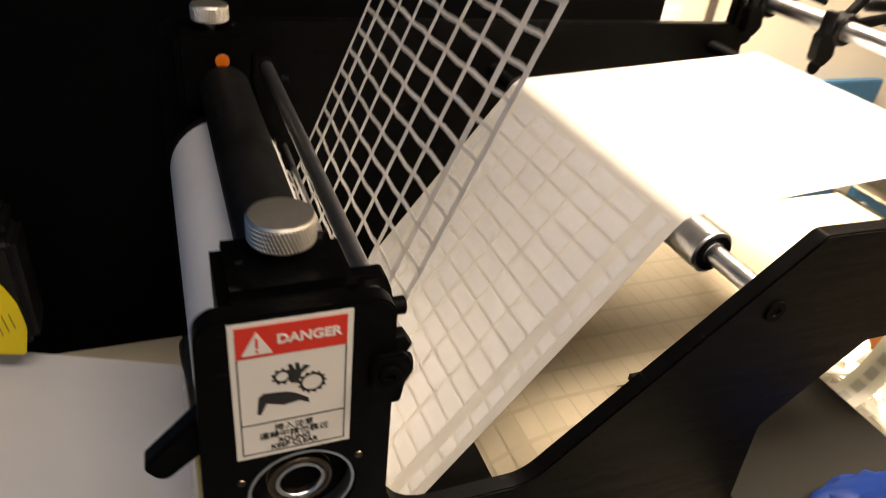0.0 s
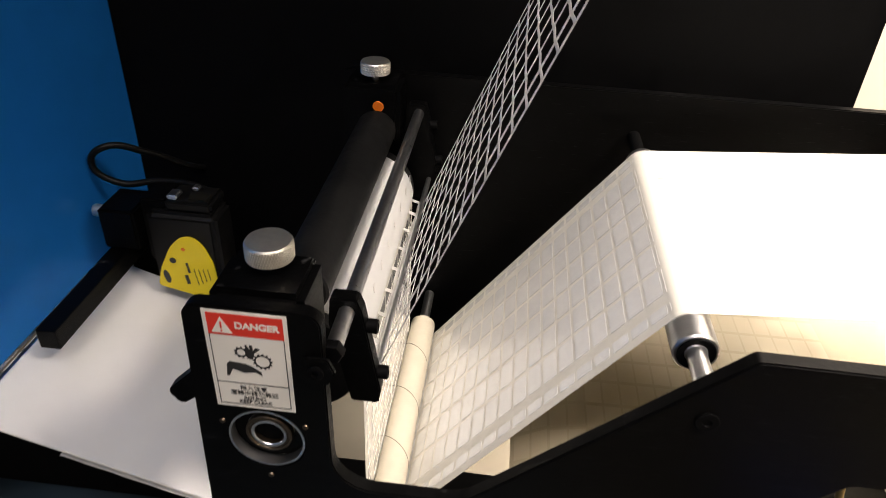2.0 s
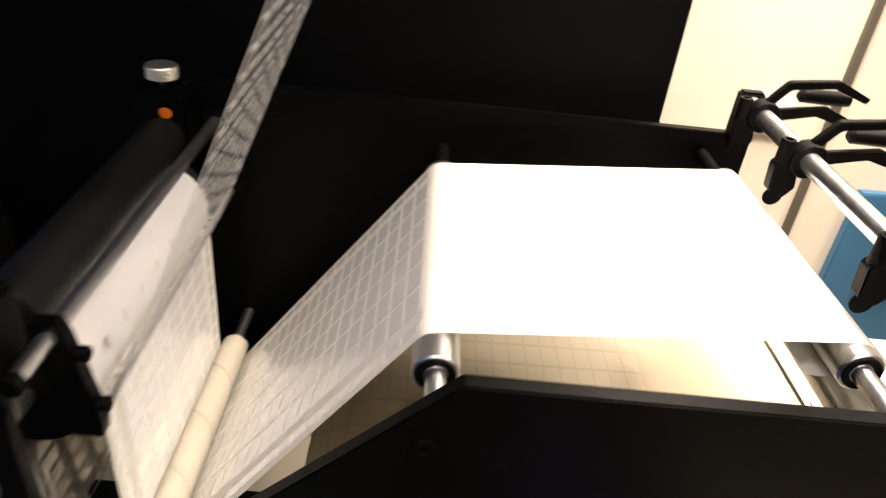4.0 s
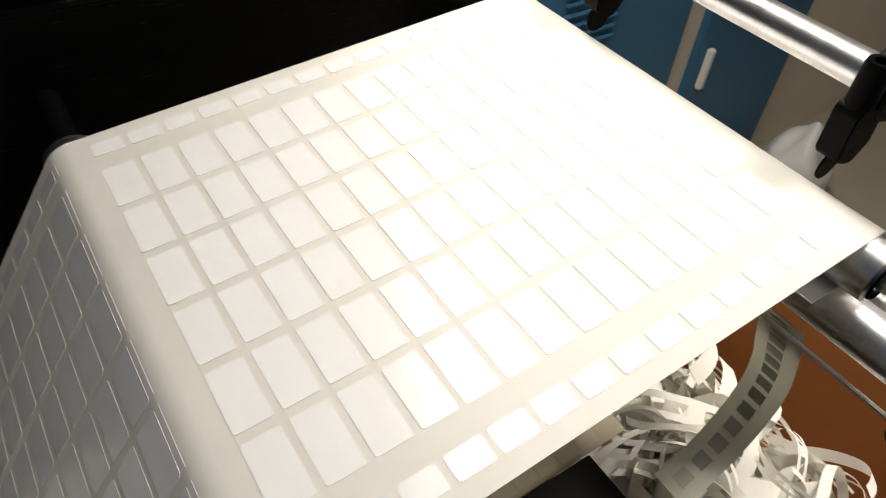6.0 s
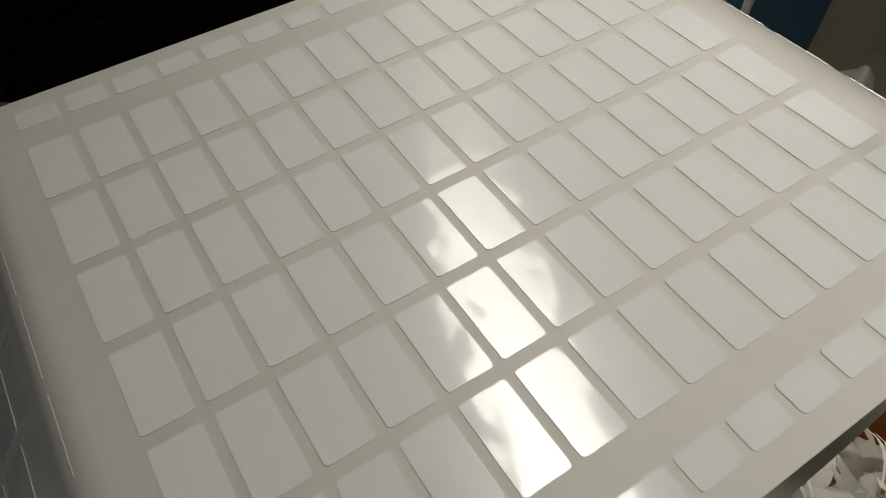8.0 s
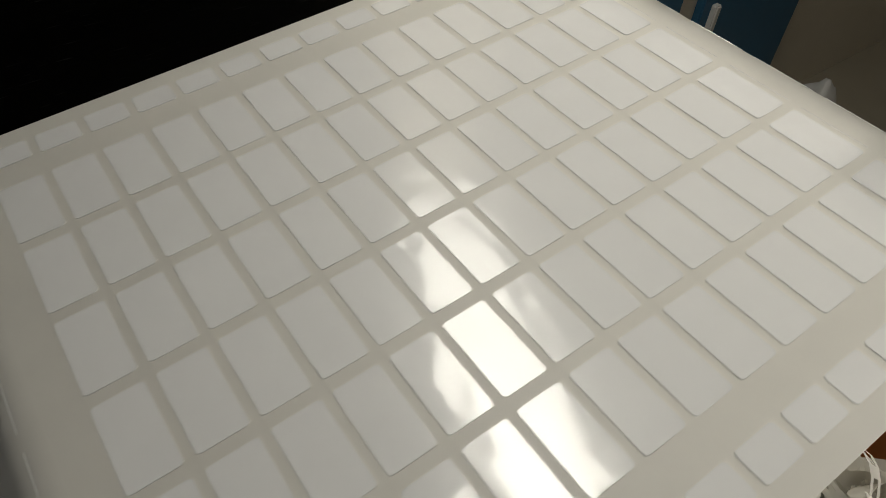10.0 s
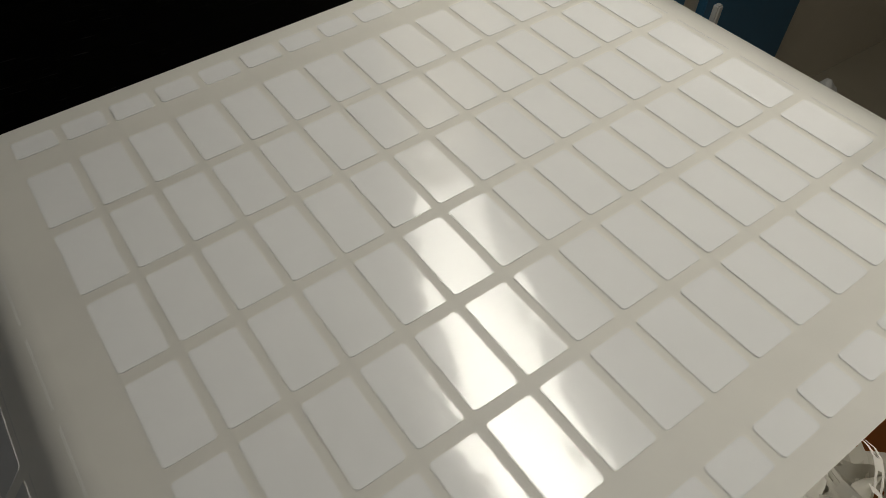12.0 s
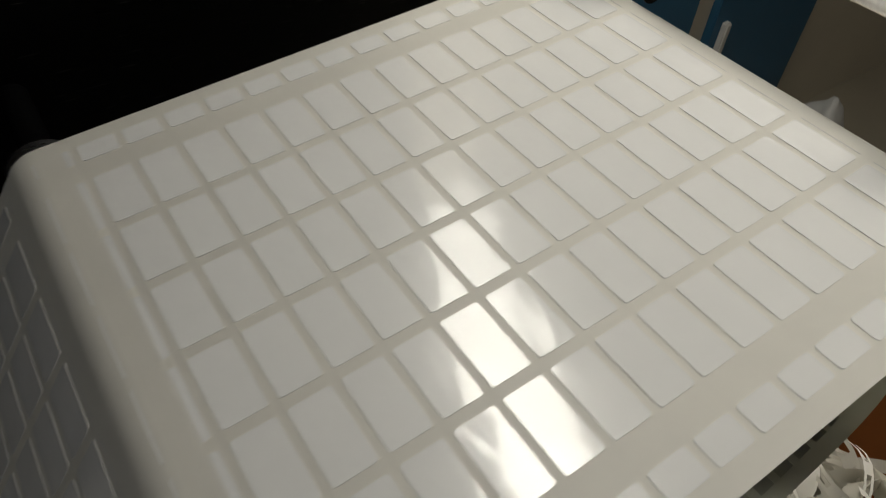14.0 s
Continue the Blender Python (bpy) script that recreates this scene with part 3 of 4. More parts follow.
def knob_unit(y, far_side):
    """Pressure block of the nip roller with its knurled knob."""
    s = -1 if far_side else 1
    th = thing("pressure_block", (0.034, y, 0.03), "black bearing block with a knurled aluminium pressure knob", "pressure block", "pressure blocks")
    y0, y1 = sorted((y - s * 0.036, y + s * 0.022))
    part("body", box(-0.002, 0.067, y0, y1, 0.02, 0.096, 0.006), BLACK, th)
    part("stem", lathe([(0.093, 0.0045), (0.098, 0.0045), (0.104, 0.006), (0.108, 0.006)], (0.034, y, 0), "z", 20), STEEL, th)
    if far_side:
        sp = part("spring", lathe([(0.4305 + 0.0009 * i, 0.0075 if i % 2 else 0.0062) for i in range(8)], (0.041, 0, 0.07), "y", 20), ORANGE, th, "orange spring")
    bm = lathe([(0.104, 0.016), (0.1045, 0.0175), (0.1175, 0.0175), (0.119, 0.0165), (0.1192, 0.002)], (0.034, y, 0), "z", 64)
    kn = part("knob", bm, TURNED, th, "turned aluminium knob")
    bm = bmesh.new()
    for i in range(56):
        for j in range(5):
            a = 2 * math.pi * (i + 0.5 * (j % 2)) / 56
            zc = 0.1058 + j * 0.0026
            c, sn = math.cos(a), math.sin(a)
            tip = bm.verts.new((0.034 + 0.0182 * c, y + 0.0182 * sn, zc))
            rim = []
            for da, dz in ((0.055, 0), (0, 0.0014), (-0.055, 0), (0, -0.0014)):
                rim.append(bm.verts.new((0.034 + 0.0174 * math.cos(a + da), y + 0.0174 * math.sin(a + da), zc + dz)))
            for q in range(4):
                bm.faces.new((rim[q], rim[(q + 1) % 4], tip))
    part("knurl", bm, TURNED, kn, "diamond knurling", smooth=False)
    return th


knob_unit(0.05, False)
knob_unit(0.453, True)

# release bar with its clamps
BARX, BARZ = 0.087, 0.0535
bar = thing("guide_bar", (BARX, YC, BARZ), "polished steel guide bar in front of the nip roller", "guide bar")
part("bar", rod(0.016, 0.476, 0.0065, BARX, BARZ, 0.001, 32), STEEL, bar)
part("end_cap", lathe([(0.008, 0.004), (0.008, 0.008), (0.010, 0.0092), (0.0158, 0.0092)], (BARX, 0, BARZ), "y", 6), BLACK, bar, "black hexagonal end cap")
for y, s in ((0.064, 1), (0.466, -1)):
    cl = thing("bar_clamp", (0.1, y, 0.0), "black split clamp bracket holding the guide bar", "bracket", "clamp brackets")
    o = [(0.074, 0.066), (0.095, 0.066), (0.099, 0.055), (0.113, -0.026), (0.111, -0.041), (0.088, -0.041), (0.082, -0.012), (0.072, 0.04)]
    part("arm", plate(rounded(o, [0.004, 0.004, 0.004, 0.004, 0.003, 0.003, 0.01, 0.004]), y - 0.007, y + 0.007), BLACK, cl)
    socket_screw(cl, (0.1015, y, 0.037), "x", 0.006, 0.009)
    socket_screw(cl, (0.1095, y, -0.011), "x", 0.006, 0.009)

stop = thing("stop_block", (0.08, -0.003, 0.045), "black lug screwed to the rim of the side plate", "bracket")
part("body", plate(rounded([(0.069, 0.036), (0.087, 0.036), (0.093, 0.048), (0.088, 0.06), (0.07, 0.06)], [0.004] * 5), -0.0055, -0.0006), BLACK, stop)
part("screw", lathe([(-0.0056, 0.0062), (-0.0075, 0.006), (-0.008, 0.005), (-0.008, 0.0028), (-0.006, 0.0026), (-0.006, 0.0002)], (0.079, 0, 0.048), "y", 20), BLACKP, stop)

peel = thing("peel_bar", (0.096, YC, -0.04), "thin polished steel peel bar at the drum", "guide bar")
part("bar", rod(0.072, 0.458, 0.0032, 0.1025, -0.0358, 0.0005, 20), STEEL, peel)

# lever handle beside the post
lev = thing("lever", (-0.02, 0.02, 0.01), "black lever handle on the side plate", "lever")
part("arm", plate(rounded([(-0.048, -0.008), (-0.038, -0.022), (-0.006, 0.004), (-0.006, 0.034)], [0.006] * 4), 0.014, 0.026), BLACK, lev)

# ---------------------------------------------------------------- warning sign
SW, SH = 0.06, 0.0915
sign = thing("warning_sign", (0.03, 0, 0.045), "red and white danger sticker on the black plate", "warning sign")


def slab(x0, x1, z0, z1, y, d=0.0003):
    return box(x0, x1, y - d, y, z0, z1, 0)


part("backing", slab(0, SW, 0, SH, 0.0, 0.0004), SIGNW, sign)
part("red_band", slab(0.003, SW - 0.003, SH - 0.0215, SH - 0.0025, -0.0004, 0.0002), SIGNR, sign, "red danger band")
for nm, x0, x1, z0, z1 in (("border", 0.003, SW - 0.003, 0.0028, 0.0034), ("border", 0.003, 0.0036, 0.003, 0.07), ("border", SW - 0.0036, SW - 0.003, 0.003, 0.07), ("rule", 0.003, SW - 0.003, 0.0245, 0.0252)):
    part(nm, slab(x0, x1, z0, z1, -0.0004, 0.0002), INK, sign)


def lettering(text, x, z, size, material, parent, y=-0.0006, bold=0.0):
    cu = bpy.data.curves.new("lettering", "FONT")
    cu.body, cu.size, cu.align_x, cu.extrude, cu.offset = text, size, "CENTER", 0.0001, bold
    ob = bpy.data.objects.new("lettering", cu)
    scene.collection.objects.link(ob)
    bpy.context.view_layer.update()
    me = bpy.data.meshes.new_from_object(ob.evaluated_get(bpy.context.evaluated_depsgraph_get()))
    bpy.data.objects.remove(ob)
    bm = bmesh.new()
    bm.from_mesh(me)
    bmesh.ops.transform(bm, matrix=pose(x, y, z, 90, 0, 0), verts=bm.verts)
    return part("lettering", bm, material, parent, smooth=False)


lettering("DANGER", 0.0382, SH - 0.0145, 0.0078, SIGNW, sign, -0.0007, 0.0003)
part("triangle", plate([(0.0055, SH - 0.0195), (0.0205, SH - 0.0195), (0.013, SH - 0.0055)], -0.0009, -0.0006, 0), SIGNW, sign, "white warning triangle")
part("exclamation_mark", slab(0.0124, 0.0136, SH - 0.0155, SH - 0.0095, -0.0009, 0.0002), SIGNR, sign)
part("exclamation_dot", slab(0.0124, 0.0136, SH - 0.0182, SH - 0.0168, -0.0009, 0.0002), SIGNR, sign)


def gear_ring(cx, cz, r, w, teeth):
    bm = bmesh.new()
    n = teeth * 4
    o, i = [], []
    for k in range(n):
        a = 2 * math.pi * k / n
        rr = r + (0.0012 if (k % 4) < 2 else 0)
        o.append(bm.verts.new((cx + rr * math.cos(a), -0.0006, cz + rr * math.sin(a))))
        i.append(bm.verts.new((cx + (r - w) * math.cos(a), -0.0006, cz + (r - w) * math.sin(a))))
    for k in range(n):
        bm.faces.new((o[k], o[(k + 1) % n], i[(k + 1) % n], i[k]))
    up = bmesh.ops.extrude_face_region(bm, geom=bm.faces[:])
    bmesh.ops.translate(bm, vec=(0, 0.0002, 0), verts=[v for v in up["geom"] if isinstance(v, bmesh.types.BMVert)])
    return bm


part("gear", gear_ring(0.0245, 0.055, 0.0042, 0.0012, 9), INK, sign)
part("gear", gear_ring(0.0395, 0.048, 0.0062, 0.0012, 13), INK, sign)
for pts in ([(0.0115, 0.0315), (0.0135, 0.0315), (0.0165, 0.0385), (0.025, 0.0355), (0.033, 0.037), (0.038, 0.034), (0.0375, 0.0375), (0.031, 0.0425), (0.026, 0.0445), (0.015, 0.0455), (0.0125, 0.043)],
            [(0.0285, 0.05), (0.0325, 0.049), (0.034, 0.055), (0.0385, 0.0595), (0.0355, 0.0605), (0.0335, 0.058), (0.033, 0.0625), (0.031, 0.0625), (0.031, 0.058), (0.029, 0.0625), (0.0275, 0.062), (0.0285, 0.056)]):
    part("pictogram", plate(pts, -0.0006, -0.0004, 0), INK, sign, smooth=False)
lettering("\u6372\u5165\u6ce8\u610f", 0.03, 0.0185, 0.0052, INK, sign)
lettering("\u904b\u8f49\u4e2d\u8acb\u52ff\u9760\u8fd1", 0.03, 0.0132, 0.0052, INK, sign)
lettering("ROLING", 0.03, 0.0088, 0.0046, INK, sign, bold=0.0001)
lettering("KEEP CLEAR", 0.03, 0.0048, 0.0046, INK, sign, bold=0.0001)

# ---------------------------------------------------------------- sensor on its bar
sb = thing("sensor_bar", (-0.27, 0.35, -0.14), "square black bar across the web, near end free", "mounting bar")
part("bar", box(-0.304, -0.28, 0.193, 0.486, -0.155, -0.129, 0.0008), BLACK, sb)
sen = thing("mark_sensor", (-0.21, 0.39, -0.12), "black registration mark sensor with a yellow label", "sensor")
part("housing", box(-0.252, -0.158, 0.367, 0.425, -0.196, -0.072, 0.008, 3), PLASTIC, sen)
pts = [(-0.25, -0.184), (-0.172, -0.203), (-0.165, -0.17), (-0.168, -0.14), (-0.177, -0.115), (-0.19, -0.101), (-0.207, -0.103), (-0.224, -0.12), (-0.241, -0.154)]
ye = part("label_plate", plate(rounded(pts, [0.005, 0.004] + [0.03] * 7, 4), 0.3645, 0.3665, 0.0004), YELLOW, sen, "yellow rounded label")
part("window", lathe([(0.3644, 0.0045), (0.3638, 0.0042), (0.3638, 0.0002)], (-0.223, 0, -0.141), "y", 20), INK, ye)
part("window", lathe([(0.3644, 0.0028), (0.3638, 0.0025), (0.3638, 0.0002)], (-0.206, 0, -0.122), "y", 20), ORANGE, ye)


def tilted_bar(name, x, z, w, h, lean):
    c, s = math.cos(radians(lean)), math.sin(radians(lean))
    return part(name, plate([(x + a * c - b * s, z + a * s + b * c) for a, b in ((-w / 2, -h / 2), (w / 2, -h / 2), (w / 2, h / 2), (-w / 2, h / 2))], 0.3638, 0.3644, 0), INK, ye, smooth=False)


tilted_bar("name_bar", -0.207, -0.17, 0.0045, 0.014, 8)
tilted_bar("name_bar", -0.2035, -0.151, 0.003, 0.016, 8)
part("emblem", plate([(-0.235 + 0.0042 * math.cos(a) - 0.0105 * math.sin(a) * 0.14, -0.168 + 0.0105 * math.sin(a)) for a in [2 * math.pi * k / 24 for k in range(24)]], 0.3638, 0.3644, 0), INK, ye, "black oval emblem")
for k in range(4):
    tilted_bar("text_bar", -0.194 + 0.006 * k, -0.165 + 0.002 * k, 0.0006, 0.026 - 0.003 * k, 8)
part("head", box(-0.226, -0.164, 0.374, 0.422, -0.0715, -0.056, 0.004, 2), PLASTIC, sen)
part("display", box(-0.196, -0.17, 0.378, 0.398, -0.0558, -0.0535, 0.001), GREY, sen, "small grey display")
part("connector", box(-0.222, -0.208, 0.376, 0.396, -0.0558, -0.049, 0.002), STEEL, sen, "bright connector")
part("connector", box(-0.2, -0.19, 0.403, 0.415, -0.0558, -0.05, 0.002), STEEL, sen, "bright connector")
part("bracket", box(-0.262, -0.226, 0.38, 0.44, -0.155, -0.06, 0.003), BLACK, sen)
part("slide_block", box(-0.31, -0.2625, 0.36, 0.42, -0.1285, -0.07, 0.003), BLACK, sen)
part("thumbscrew", lathe([(-0.31, 0.0045), (-0.319, 0.0045), (-0.3195, 0.0085), (-0.331, 0.0085), (-0.332, 0.008), (-0.332, 0.0002)], (0, 0.39, -0.09), "x", 28), TURNED, sen, "knurled thumbscrew")


def cable(name, pts, r, material, label):
    cu = bpy.data.curves.new(name, "CURVE")
    cu.dimensions, cu.bevel_depth, cu.bevel_resolution, cu.resolution_u = "3D", r, 3, 8
    sp = cu.splines.new("BEZIER")
    sp.bezier_points.add(len(pts) - 1)
    for b, p in zip(sp.bezier_points, pts):
        b.co, b.handle_left_type, b.handle_right_type = p, "AUTO", "AUTO"
    cu.materials.append(material)
    return tagged(new(name, cu), label, "cable")


cable("sensor_cable", [(-0.182, 0.415, -0.06), (-0.21, 0.425, -0.058), (-0.255, 0.43, -0.06), (-0.312, 0.42, -0.062), (-0.337, 0.415, -0.035), (-0.318, 0.42, -0.012), (-0.275, 0.45, -0.03), (-0.25, 0.5, -0.07), (-0.25, 0.552, -0.1)], 0.0045, PLASTIC, "black sensor cable in a loose loop")

# ---------------------------------------------------------------- cutting station
SHX, SHZ = 0.720, 0.1285
shaft = thing("knife_shaft", (SHX, YC, SHZ), "polished steel shaft carrying the slitting knives", "shaft")
part("bar", rod(-0.002, 0.5, 0.0105, SHX, SHZ, 0.001, 40), STEEL, shaft)
for y0 in (-0.002, 0.4855):
    part("end_block", box(SHX - 0.015, SHX + 0.015, y0, y0 + 0.0165, 0.0872, SHZ + 0.015, 0.003), BLACK, shaft, "black end block")


def knife_holder(y):
    """A slitting knife holder clamped on the shaft: collar, screw boss, curved arm, handle and blade block."""
    th = thing("knife_holder", (SHX, y, SHZ), "black slitting knife holder clamped on the steel shaft", "knife holder", "knife holders")
    part("collar", lathe([(y - 0.009, 0.011), (y - 0.009, 0.017), (y - 0.0075, 0.0185), (y + 0.0075, 0.0185), (y + 0.009, 0.017), (y + 0.009, 0.011)], (SHX, 0, SHZ), "y", 32), BLACK, th)
    part("boss", lathe([(SHZ - 0.012, 0.0075), (SHZ + 0.018, 0.0075), (SHZ + 0.0195, 0.0068), (SHZ + 0.0195, 0.004), (SHZ + 0.015, 0.0038), (SHZ + 0.015, 0.0002)], (SHX - 0.024, y, 0), "z", 24), BLACK, th, "clamp screw boss")
    part("blade_block", plate(rounded([(SHX - 0.033, SHZ - 0.002), (SHX - 0.008, SHZ - 0.006), (SHX - 0.004, SHZ - 0.03), (SHX - 0.014, SHZ - 0.043), (SHX - 0.03, SHZ - 0.036)], [0.006] * 5), y - 0.0075, y + 0.0075), BLACK, th)
    part("blade", lathe([(y - 0.0006, 0.0095), (y - 0.0006, 0.01), (y + 0.0006, 0.01), (y + 0.0006, 0.0095)], (SHX - 0.02, 0, SHZ - 0.044), "y", 32), BLACK, th, "round blackened steel blade")
    arm = [(SHX + 0.006, SHZ + 0.014), (SHX + 0.022, SHZ + 0.034), (SHX + 0.07, SHZ + 0.04), (SHX + 0.11, SHZ + 0.026), (SHX + 0.114, SHZ + 0.032), (SHX + 0.074, SHZ + 0.049), (SHX + 0.018, SHZ + 0.043), (SHX - 0.003, SHZ + 0.017)]
    part("arm", plate(rounded(arm, [0.003, 0.008, 0.008, 0.002, 0.002, 0.01, 0.008, 0.003]), y - 0.005, y + 0.005), BLACK, th)
    part("lower_arm", plate(rounded([(SHX + 0.013, SHZ + 0.01), (SHX + 0.07, SHZ + 0.018), (SHX + 0.1, SHZ + 0.006), (SHX + 0.098, SHZ - 0.004), (SHX + 0.06, SHZ + 0.006), (SHX + 0.015, SHZ - 0.004)], [0.003] * 6), y - 0.004, y + 0.004), BLACK, th)
    part("handle", lathe([(SHX + 0.04, 0.004), (SHX + 0.044, 0.008), (SHX + 0.09, 0.009), (SHX + 0.1, 0.008), (SHX + 0.103, 0.003)], (0, y + 0.014, SHZ + 0.024), "x", 24), PLASTIC, th, "black plastic handle")
    return th


for y in (0.452, 0.333, 0.146):
    knife_holder(y)

for nm, c in (("draw_roller", (0.711, -0.0036, 0.0165)), ("draw_roller", (0.7455, 0.007, 0.0165))):
    roller(nm, c, 0.045, 0.42, STEEL, "polished steel draw roller below the slitting knives", 0.008, (0.0135, 0.4865))
guard = thing("guide_lip", (0.69, YC, -0.025), "thin cream sheet-metal guide lip beside the draw rollers", "guide lip")
part("lip", box(0.6905, 0.6935, 0.03, 0.42, -0.028, -0.025, 0.0006), SIGNW, guard)
part("bracket", box(0.69, 0.73, 0.4205, 0.486, -0.035, -0.022, 0.001), BLACK, guard)
cap = thing("clamp_knob", (0.7455, 0.03, -0.05), "black clamping knob under the draw rollers", "knob")
part("grip", lathe([(-0.09, 0.010), (-0.085, 0.014), (-0.03, 0.014), (-0.02, 0.018), (0.0, 0.018), (0.01, 0.012), (0.03, 0.010)], (0.7455, 0.03, 0), "z", 24), PLASTIC, cap)

# trimmed edge strip and the waste below
TRIM = [(0.695, -0.02), (0.712, -0.048), (0.729, -0.082), (0.747, -0.121), (0.755, -0.16), (0.748, -0.201), (0.726, -0.238), (0.693, -0.261)]


def bend_smooth(pts, n=5):
    out = []
    for k in range(len(pts) - 1):
        p0, p1, p2, p3 = (Vector(pts[max(k - 1, 0)]), Vector(pts[k]), Vector(pts[k + 1]), Vector(pts[min(k + 2, len(pts) - 1)]))
        for i in range(n):
            t = i / n
            out.append(tuple(0.5 * ((2 * p1) + (p2 - p0) * t + (2 * p0 - 5 * p1 + 4 * p2 - p3) * t * t + (3 * p1 - p0 - 3 * p2 + p3) * t ** 3)))
    return out + [tuple(pts[-1])]


trim = thing("edge_trim", (0.7, 0.125, -0.1), "translucent white edge trim strip hanging into the waste", "edge trim")
tl = bend_smooth(TRIM, 6)
part("strip", sheet(tl, 0.105, 0.141, 0.0004), TRIMMAT, trim)
DARKTRIM = TRIMMAT.copy()
DARKTRIM.name = "thin_waste_paper_doubled"
for n in DARKTRIM.node_tree.nodes:
    if n.type == "BSDF_TRANSLUCENT":
        n.inputs[0].default_value = (0.55, 0.55, 0.48, 1)
    elif n.type == "VECT_MATH":
        n.inputs[0].default_value = (0.6, 0.6, 0.54)
for k in range(2, len(tl) - 3, 3):
    part("cut_square", sheet([(x - 0.0008, z) for x, z in tl[k:k + 3]], 0.117, 0.130, 0.0004), DARKTRIM, trim, "grey cut square in the strip")

waste = bmesh.new()
rnd = random.Random(5)
for n in range(420):
    cx, cy, cz = rnd.uniform(0.69, 0.83), rnd.uniform(0.03, 0.25), rnd.uniform(-0.44, -0.3)
    r, w = rnd.uniform(0.03, 0.075), rnd.uniform(0.01, 0.03)
    q = Euler((rnd.uniform(-0.9, 0.9), rnd.uniform(-0.9, 0.9), rnd.uniform(0, 6.3))).to_matrix()
    span, lift, m = rnd.uniform(2.0, 5.5), rnd.uniform(-0.03, 0.03), 22
    holes = n % 3 == 0
    prev = None
    for k in range(m + 1):
        a = span * k / m
        base_p = [Vector((r * math.cos(a) * (1 + 0.1 * math.sin(3 * a)), r * math.sin(a), lift * k / m + d)) for d in ((0, w * 0.28, w * 0.72, w) if holes else (0, w))]
        ring = [waste.verts.new(q @ p + Vector((cx, cy, cz))) for p in base_p]
        if prev:
            if holes:
                waste.faces.new((prev[0], prev[1], ring[1], ring[0]))
                waste.faces.new((prev[2], prev[3], ring[3], ring[2]))
                if k % 4 == 0:
                    waste.faces.new((prev[1], prev[2], ring[2], ring[1]))
            else:
                waste.faces.new((prev[0], prev[1], ring[1], ring[0]))
        prev = ring
single("waste_strips", waste, WASTE, "heap of curled white label waste strips", "waste paper", "stuff")
carton = thing("cardboard_box", (0.88, 0.2, -0.75), "open brown cardboard box holding the label waste", "cardboard box")
x0, x1, y0, y1, z0, z1 = 0.63, 1.2, -0.04, 0.48, -0.75, -0.305
part("base", box(x0, x1, y0, y1, z0, z0 + 0.006, 0.001), CARD, carton)
part("side", box(x0, x0 + 0.006, y0, y1, z0 + 0.0065, z1, 0.001), CARD, carton)
part("side", box(x1 - 0.006, x1, y0, y1, z0 + 0.0065, z1, 0.001), CARD, carton)
part("side", box(x0 + 0.0065, x1 - 0.0065, y0, y0 + 0.006, z0 + 0.0065, z1, 0.001), CARD, carton)
part("side", box(x0 + 0.0065, x1 - 0.0065, y1 - 0.006, y1, z0 + 0.0065, z1, 0.001), CARD, carton)
stand = thing("box_stand", (0.88, 0.2, -1.1), "low brown wooden stand under the cardboard box", "stand")
part("top", box(0.614, 1.22, -0.06, 0.5, -0.78, -0.7515, 0.002), WOOD, stand)
for x in (0.64, 1.16):
    for y in (-0.04, 0.45):
        part("leg", box(x, x + 0.03, y, y + 0.03, -1.0995, -0.7805, 0.002), WOOD, stand)

pin = thing("brass_rod", (0.54, 0.085, -0.179), "thin brass rod standing on the pan", "rod")
bm = lathe([(-0.1785, 0.004), (-0.177, 0.006), (-0.172, 0.006), (-0.171, 0.0035), (-0.06, 0.0035)], (0.54, 0.093, 0), "z", 16)
for v in bm.verts:      # it leans a little
    v.co.x -= (v.co.z + 0.1785) * 0.19
part("rod", bm, BRASS, pin)

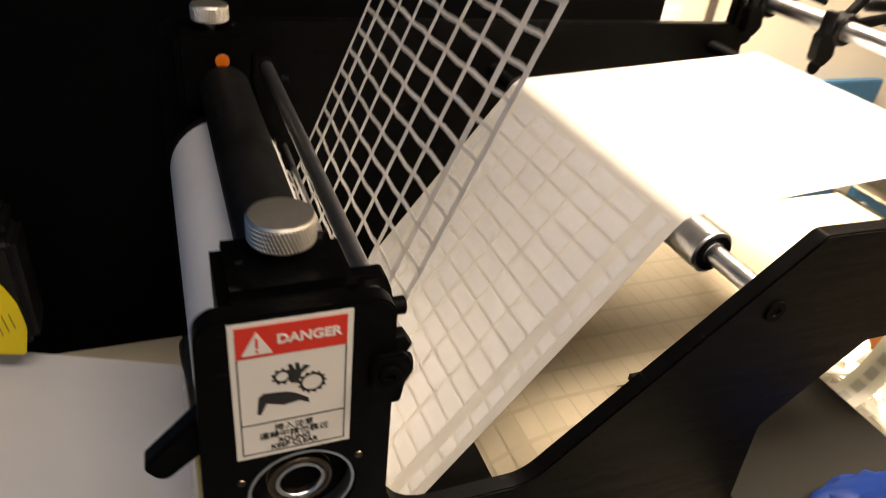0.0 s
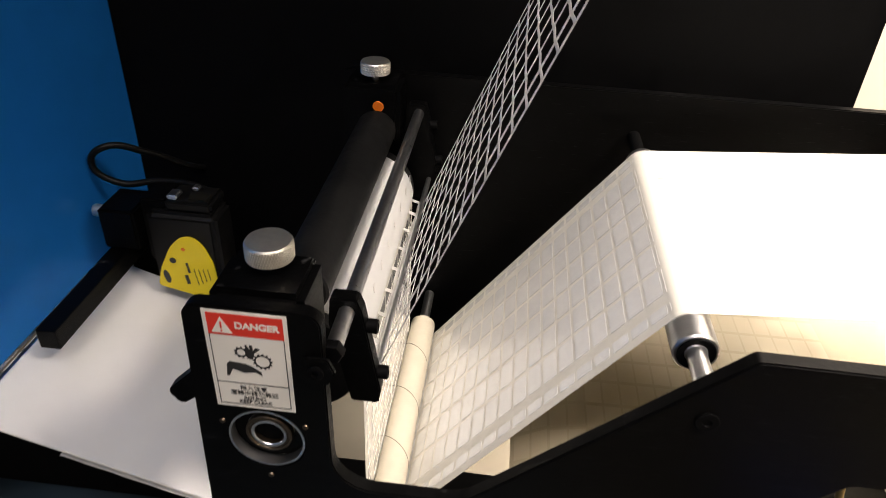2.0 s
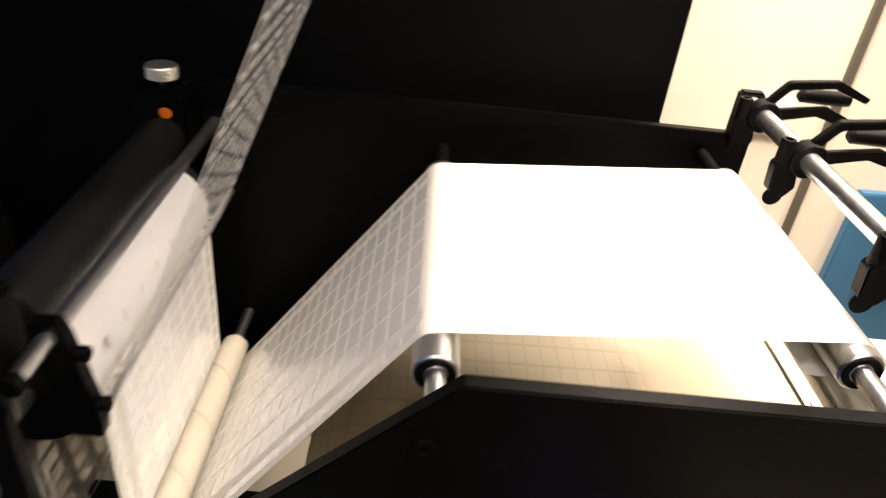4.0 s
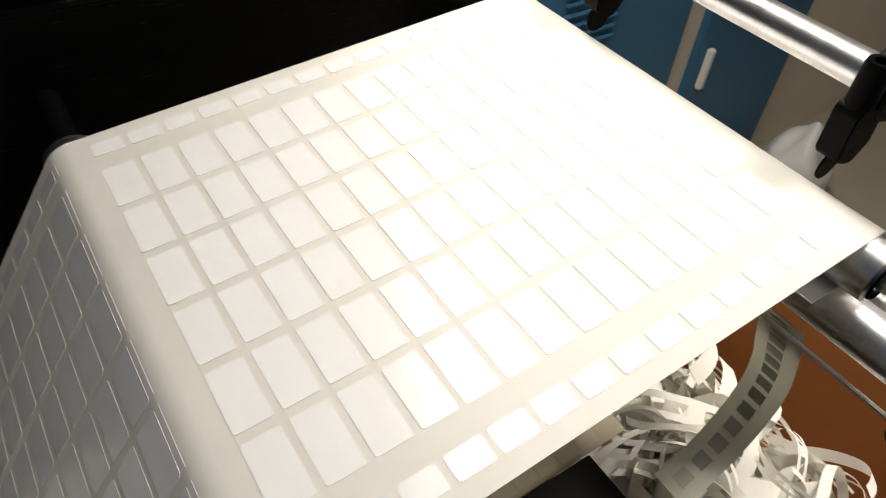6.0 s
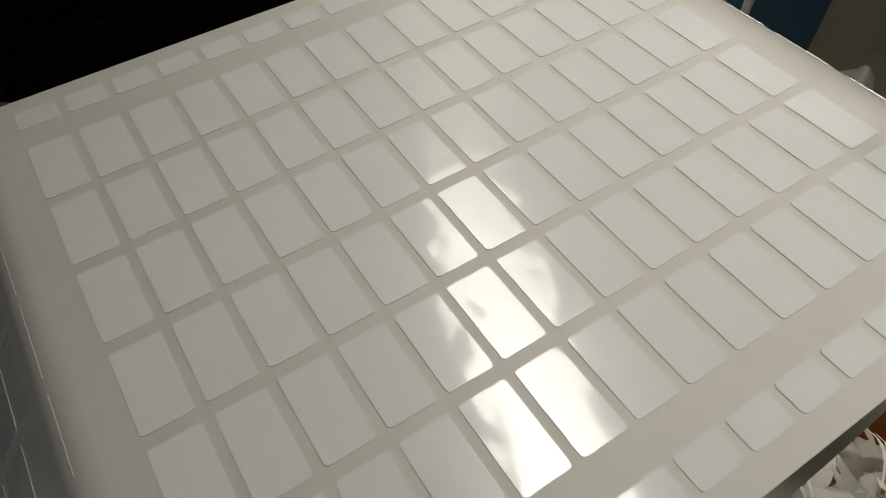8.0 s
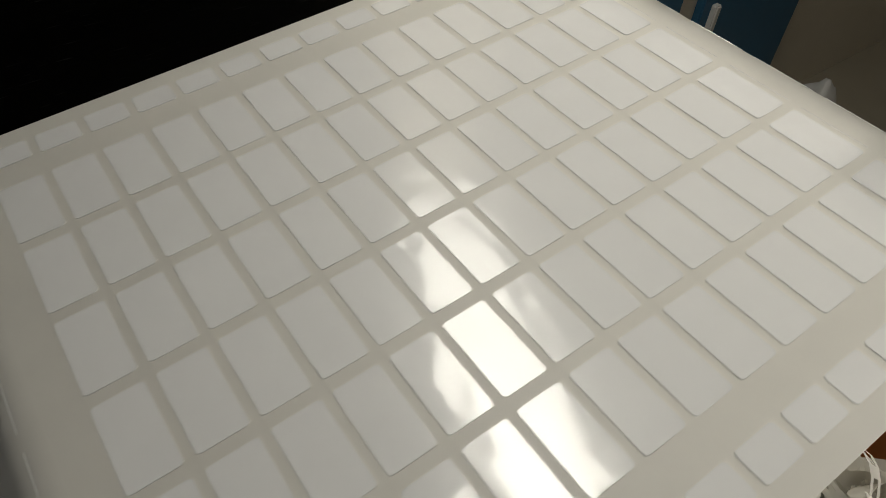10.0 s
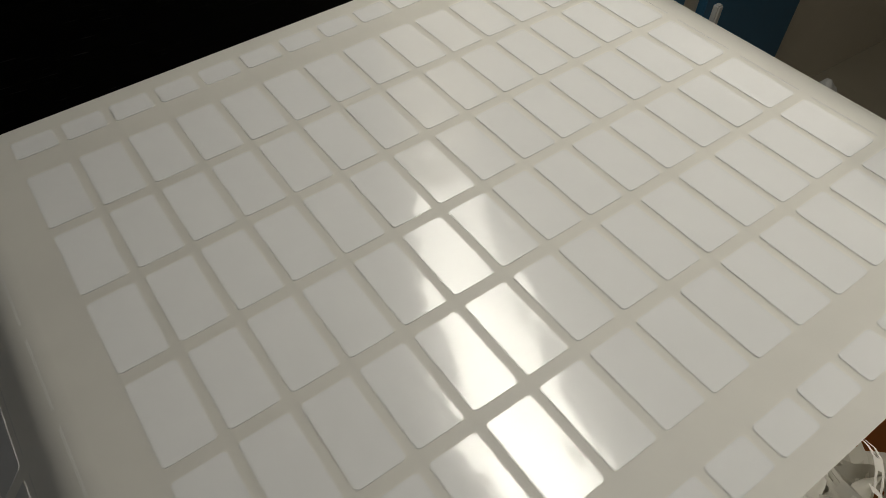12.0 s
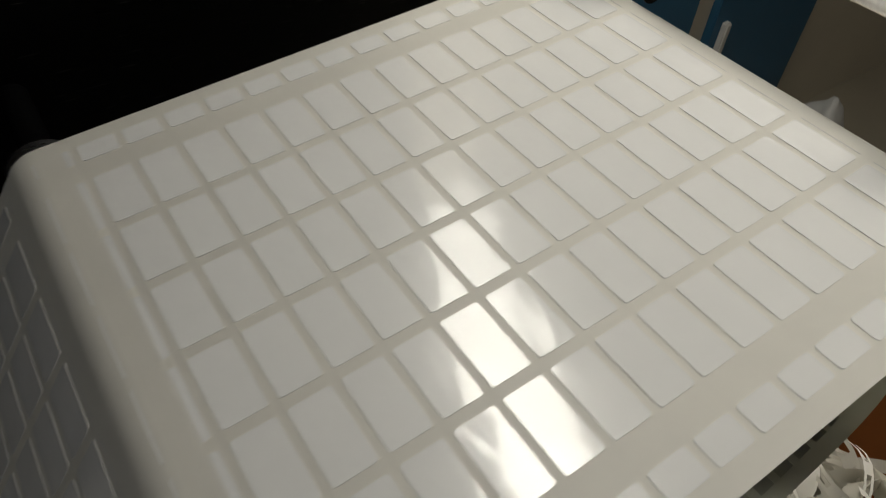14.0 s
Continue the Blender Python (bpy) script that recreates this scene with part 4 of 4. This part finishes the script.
bm = bmesh.new()
bmesh.ops.create_icosphere(bm, subdivisions=4, radius=1)
for v in bm.verts:
    n = noise.noise(v.co * 1.7) * 0.35 + noise.noise(v.co * 5) * 0.2
    p = v.co * (1 + n)
    v.co = Vector((0.5 + p.x * 0.065, -0.062 + p.y * 0.036, -0.158 + max(p.z, -1) * 0.02))
single("plastic_bag", bm, CLOTH, "crumpled deep blue plastic bag lying on the steel pan", "plastic bag")

bm = bmesh.new()
bmesh.ops.create_icosphere(bm, subdivisions=4, radius=1)
for v in bm.verts:
    n = noise.noise(v.co * 1.3) * 0.3 + noise.noise(v.co * 4) * 0.07
    p = v.co * (1 + n)
    w = 1.0 - 0.45 * max(p.z, 0)
    v.co = Vector((2.28 + p.x * 0.1 * w, 0.8 + p.y * 0.1 * w, -0.98 + max(p.z, -0.8) * 0.15))
single("white_bag", bm, WHITEP, "crumpled white plastic bag on the floor", "plastic bag")


def motions():
    times = [0.5 * k for k in range(29)]

    def lie(s, line, run, half):
        """The pose of a flat row on the web: its chord, so that it follows the rollers; uncut stock hides it before the peel."""
        s = min(s, run[-1] - half - 0.0001)
        x0, z0, _ = on_web(s - half, line, run)
        x1, z1, _ = on_web(s + half, line, run)
        xm, zm, _ = on_web(s, line, run)
        a = math.atan2(z1 - z0, x1 - x0)
        sag = (zm - (z0 + z1) / 2) * math.cos(a) - (xm - (x0 + x1) / 2) * math.sin(a)
        back = max(0.0, RUN[PEEL] - 0.004 - s)
        e = -min(max(sag, 0), 0.0003) - (0.0026 * min(1.0, back / 0.01) if half > 0.005 else 0.0075 * min(1.0, back / 0.02))
        return (x0 + x1) / 2 - e * math.sin(a), (z0 + z1) / 2 + e * math.cos(a), a

    for rows, line, run, half in ((ROWS, LINE, RUN, 0.0093), (MROWS, MLINE, MRUN, 0.003)):
        for ob, s in rows:
            keys = []
            ts = set(times)
            for k in range(1, len(run) - 1):      # keys wherever the web bends
                for d in (-half, 0, half):
                    t = (run[k] + d - s) / SPEED
                    if 0 < t < 14:
                        ts.add(round(t * 15) / 15)
            for t in sorted(ts):
                x, z, a = lie(s + SPEED * t, line, run, half)
                keys.append((t, pose(x, 0, z, 0, -math.degrees(a), 0)))
            walk(ob, keys)
    turn = math.degrees(SPEED / TUBE[2])
    walk(tube, [(0.4 * k, pose(TUBE[0], YC, TUBE[1], 0, -turn * 0.4 * k, 0)) for k in range(36)])


motions()
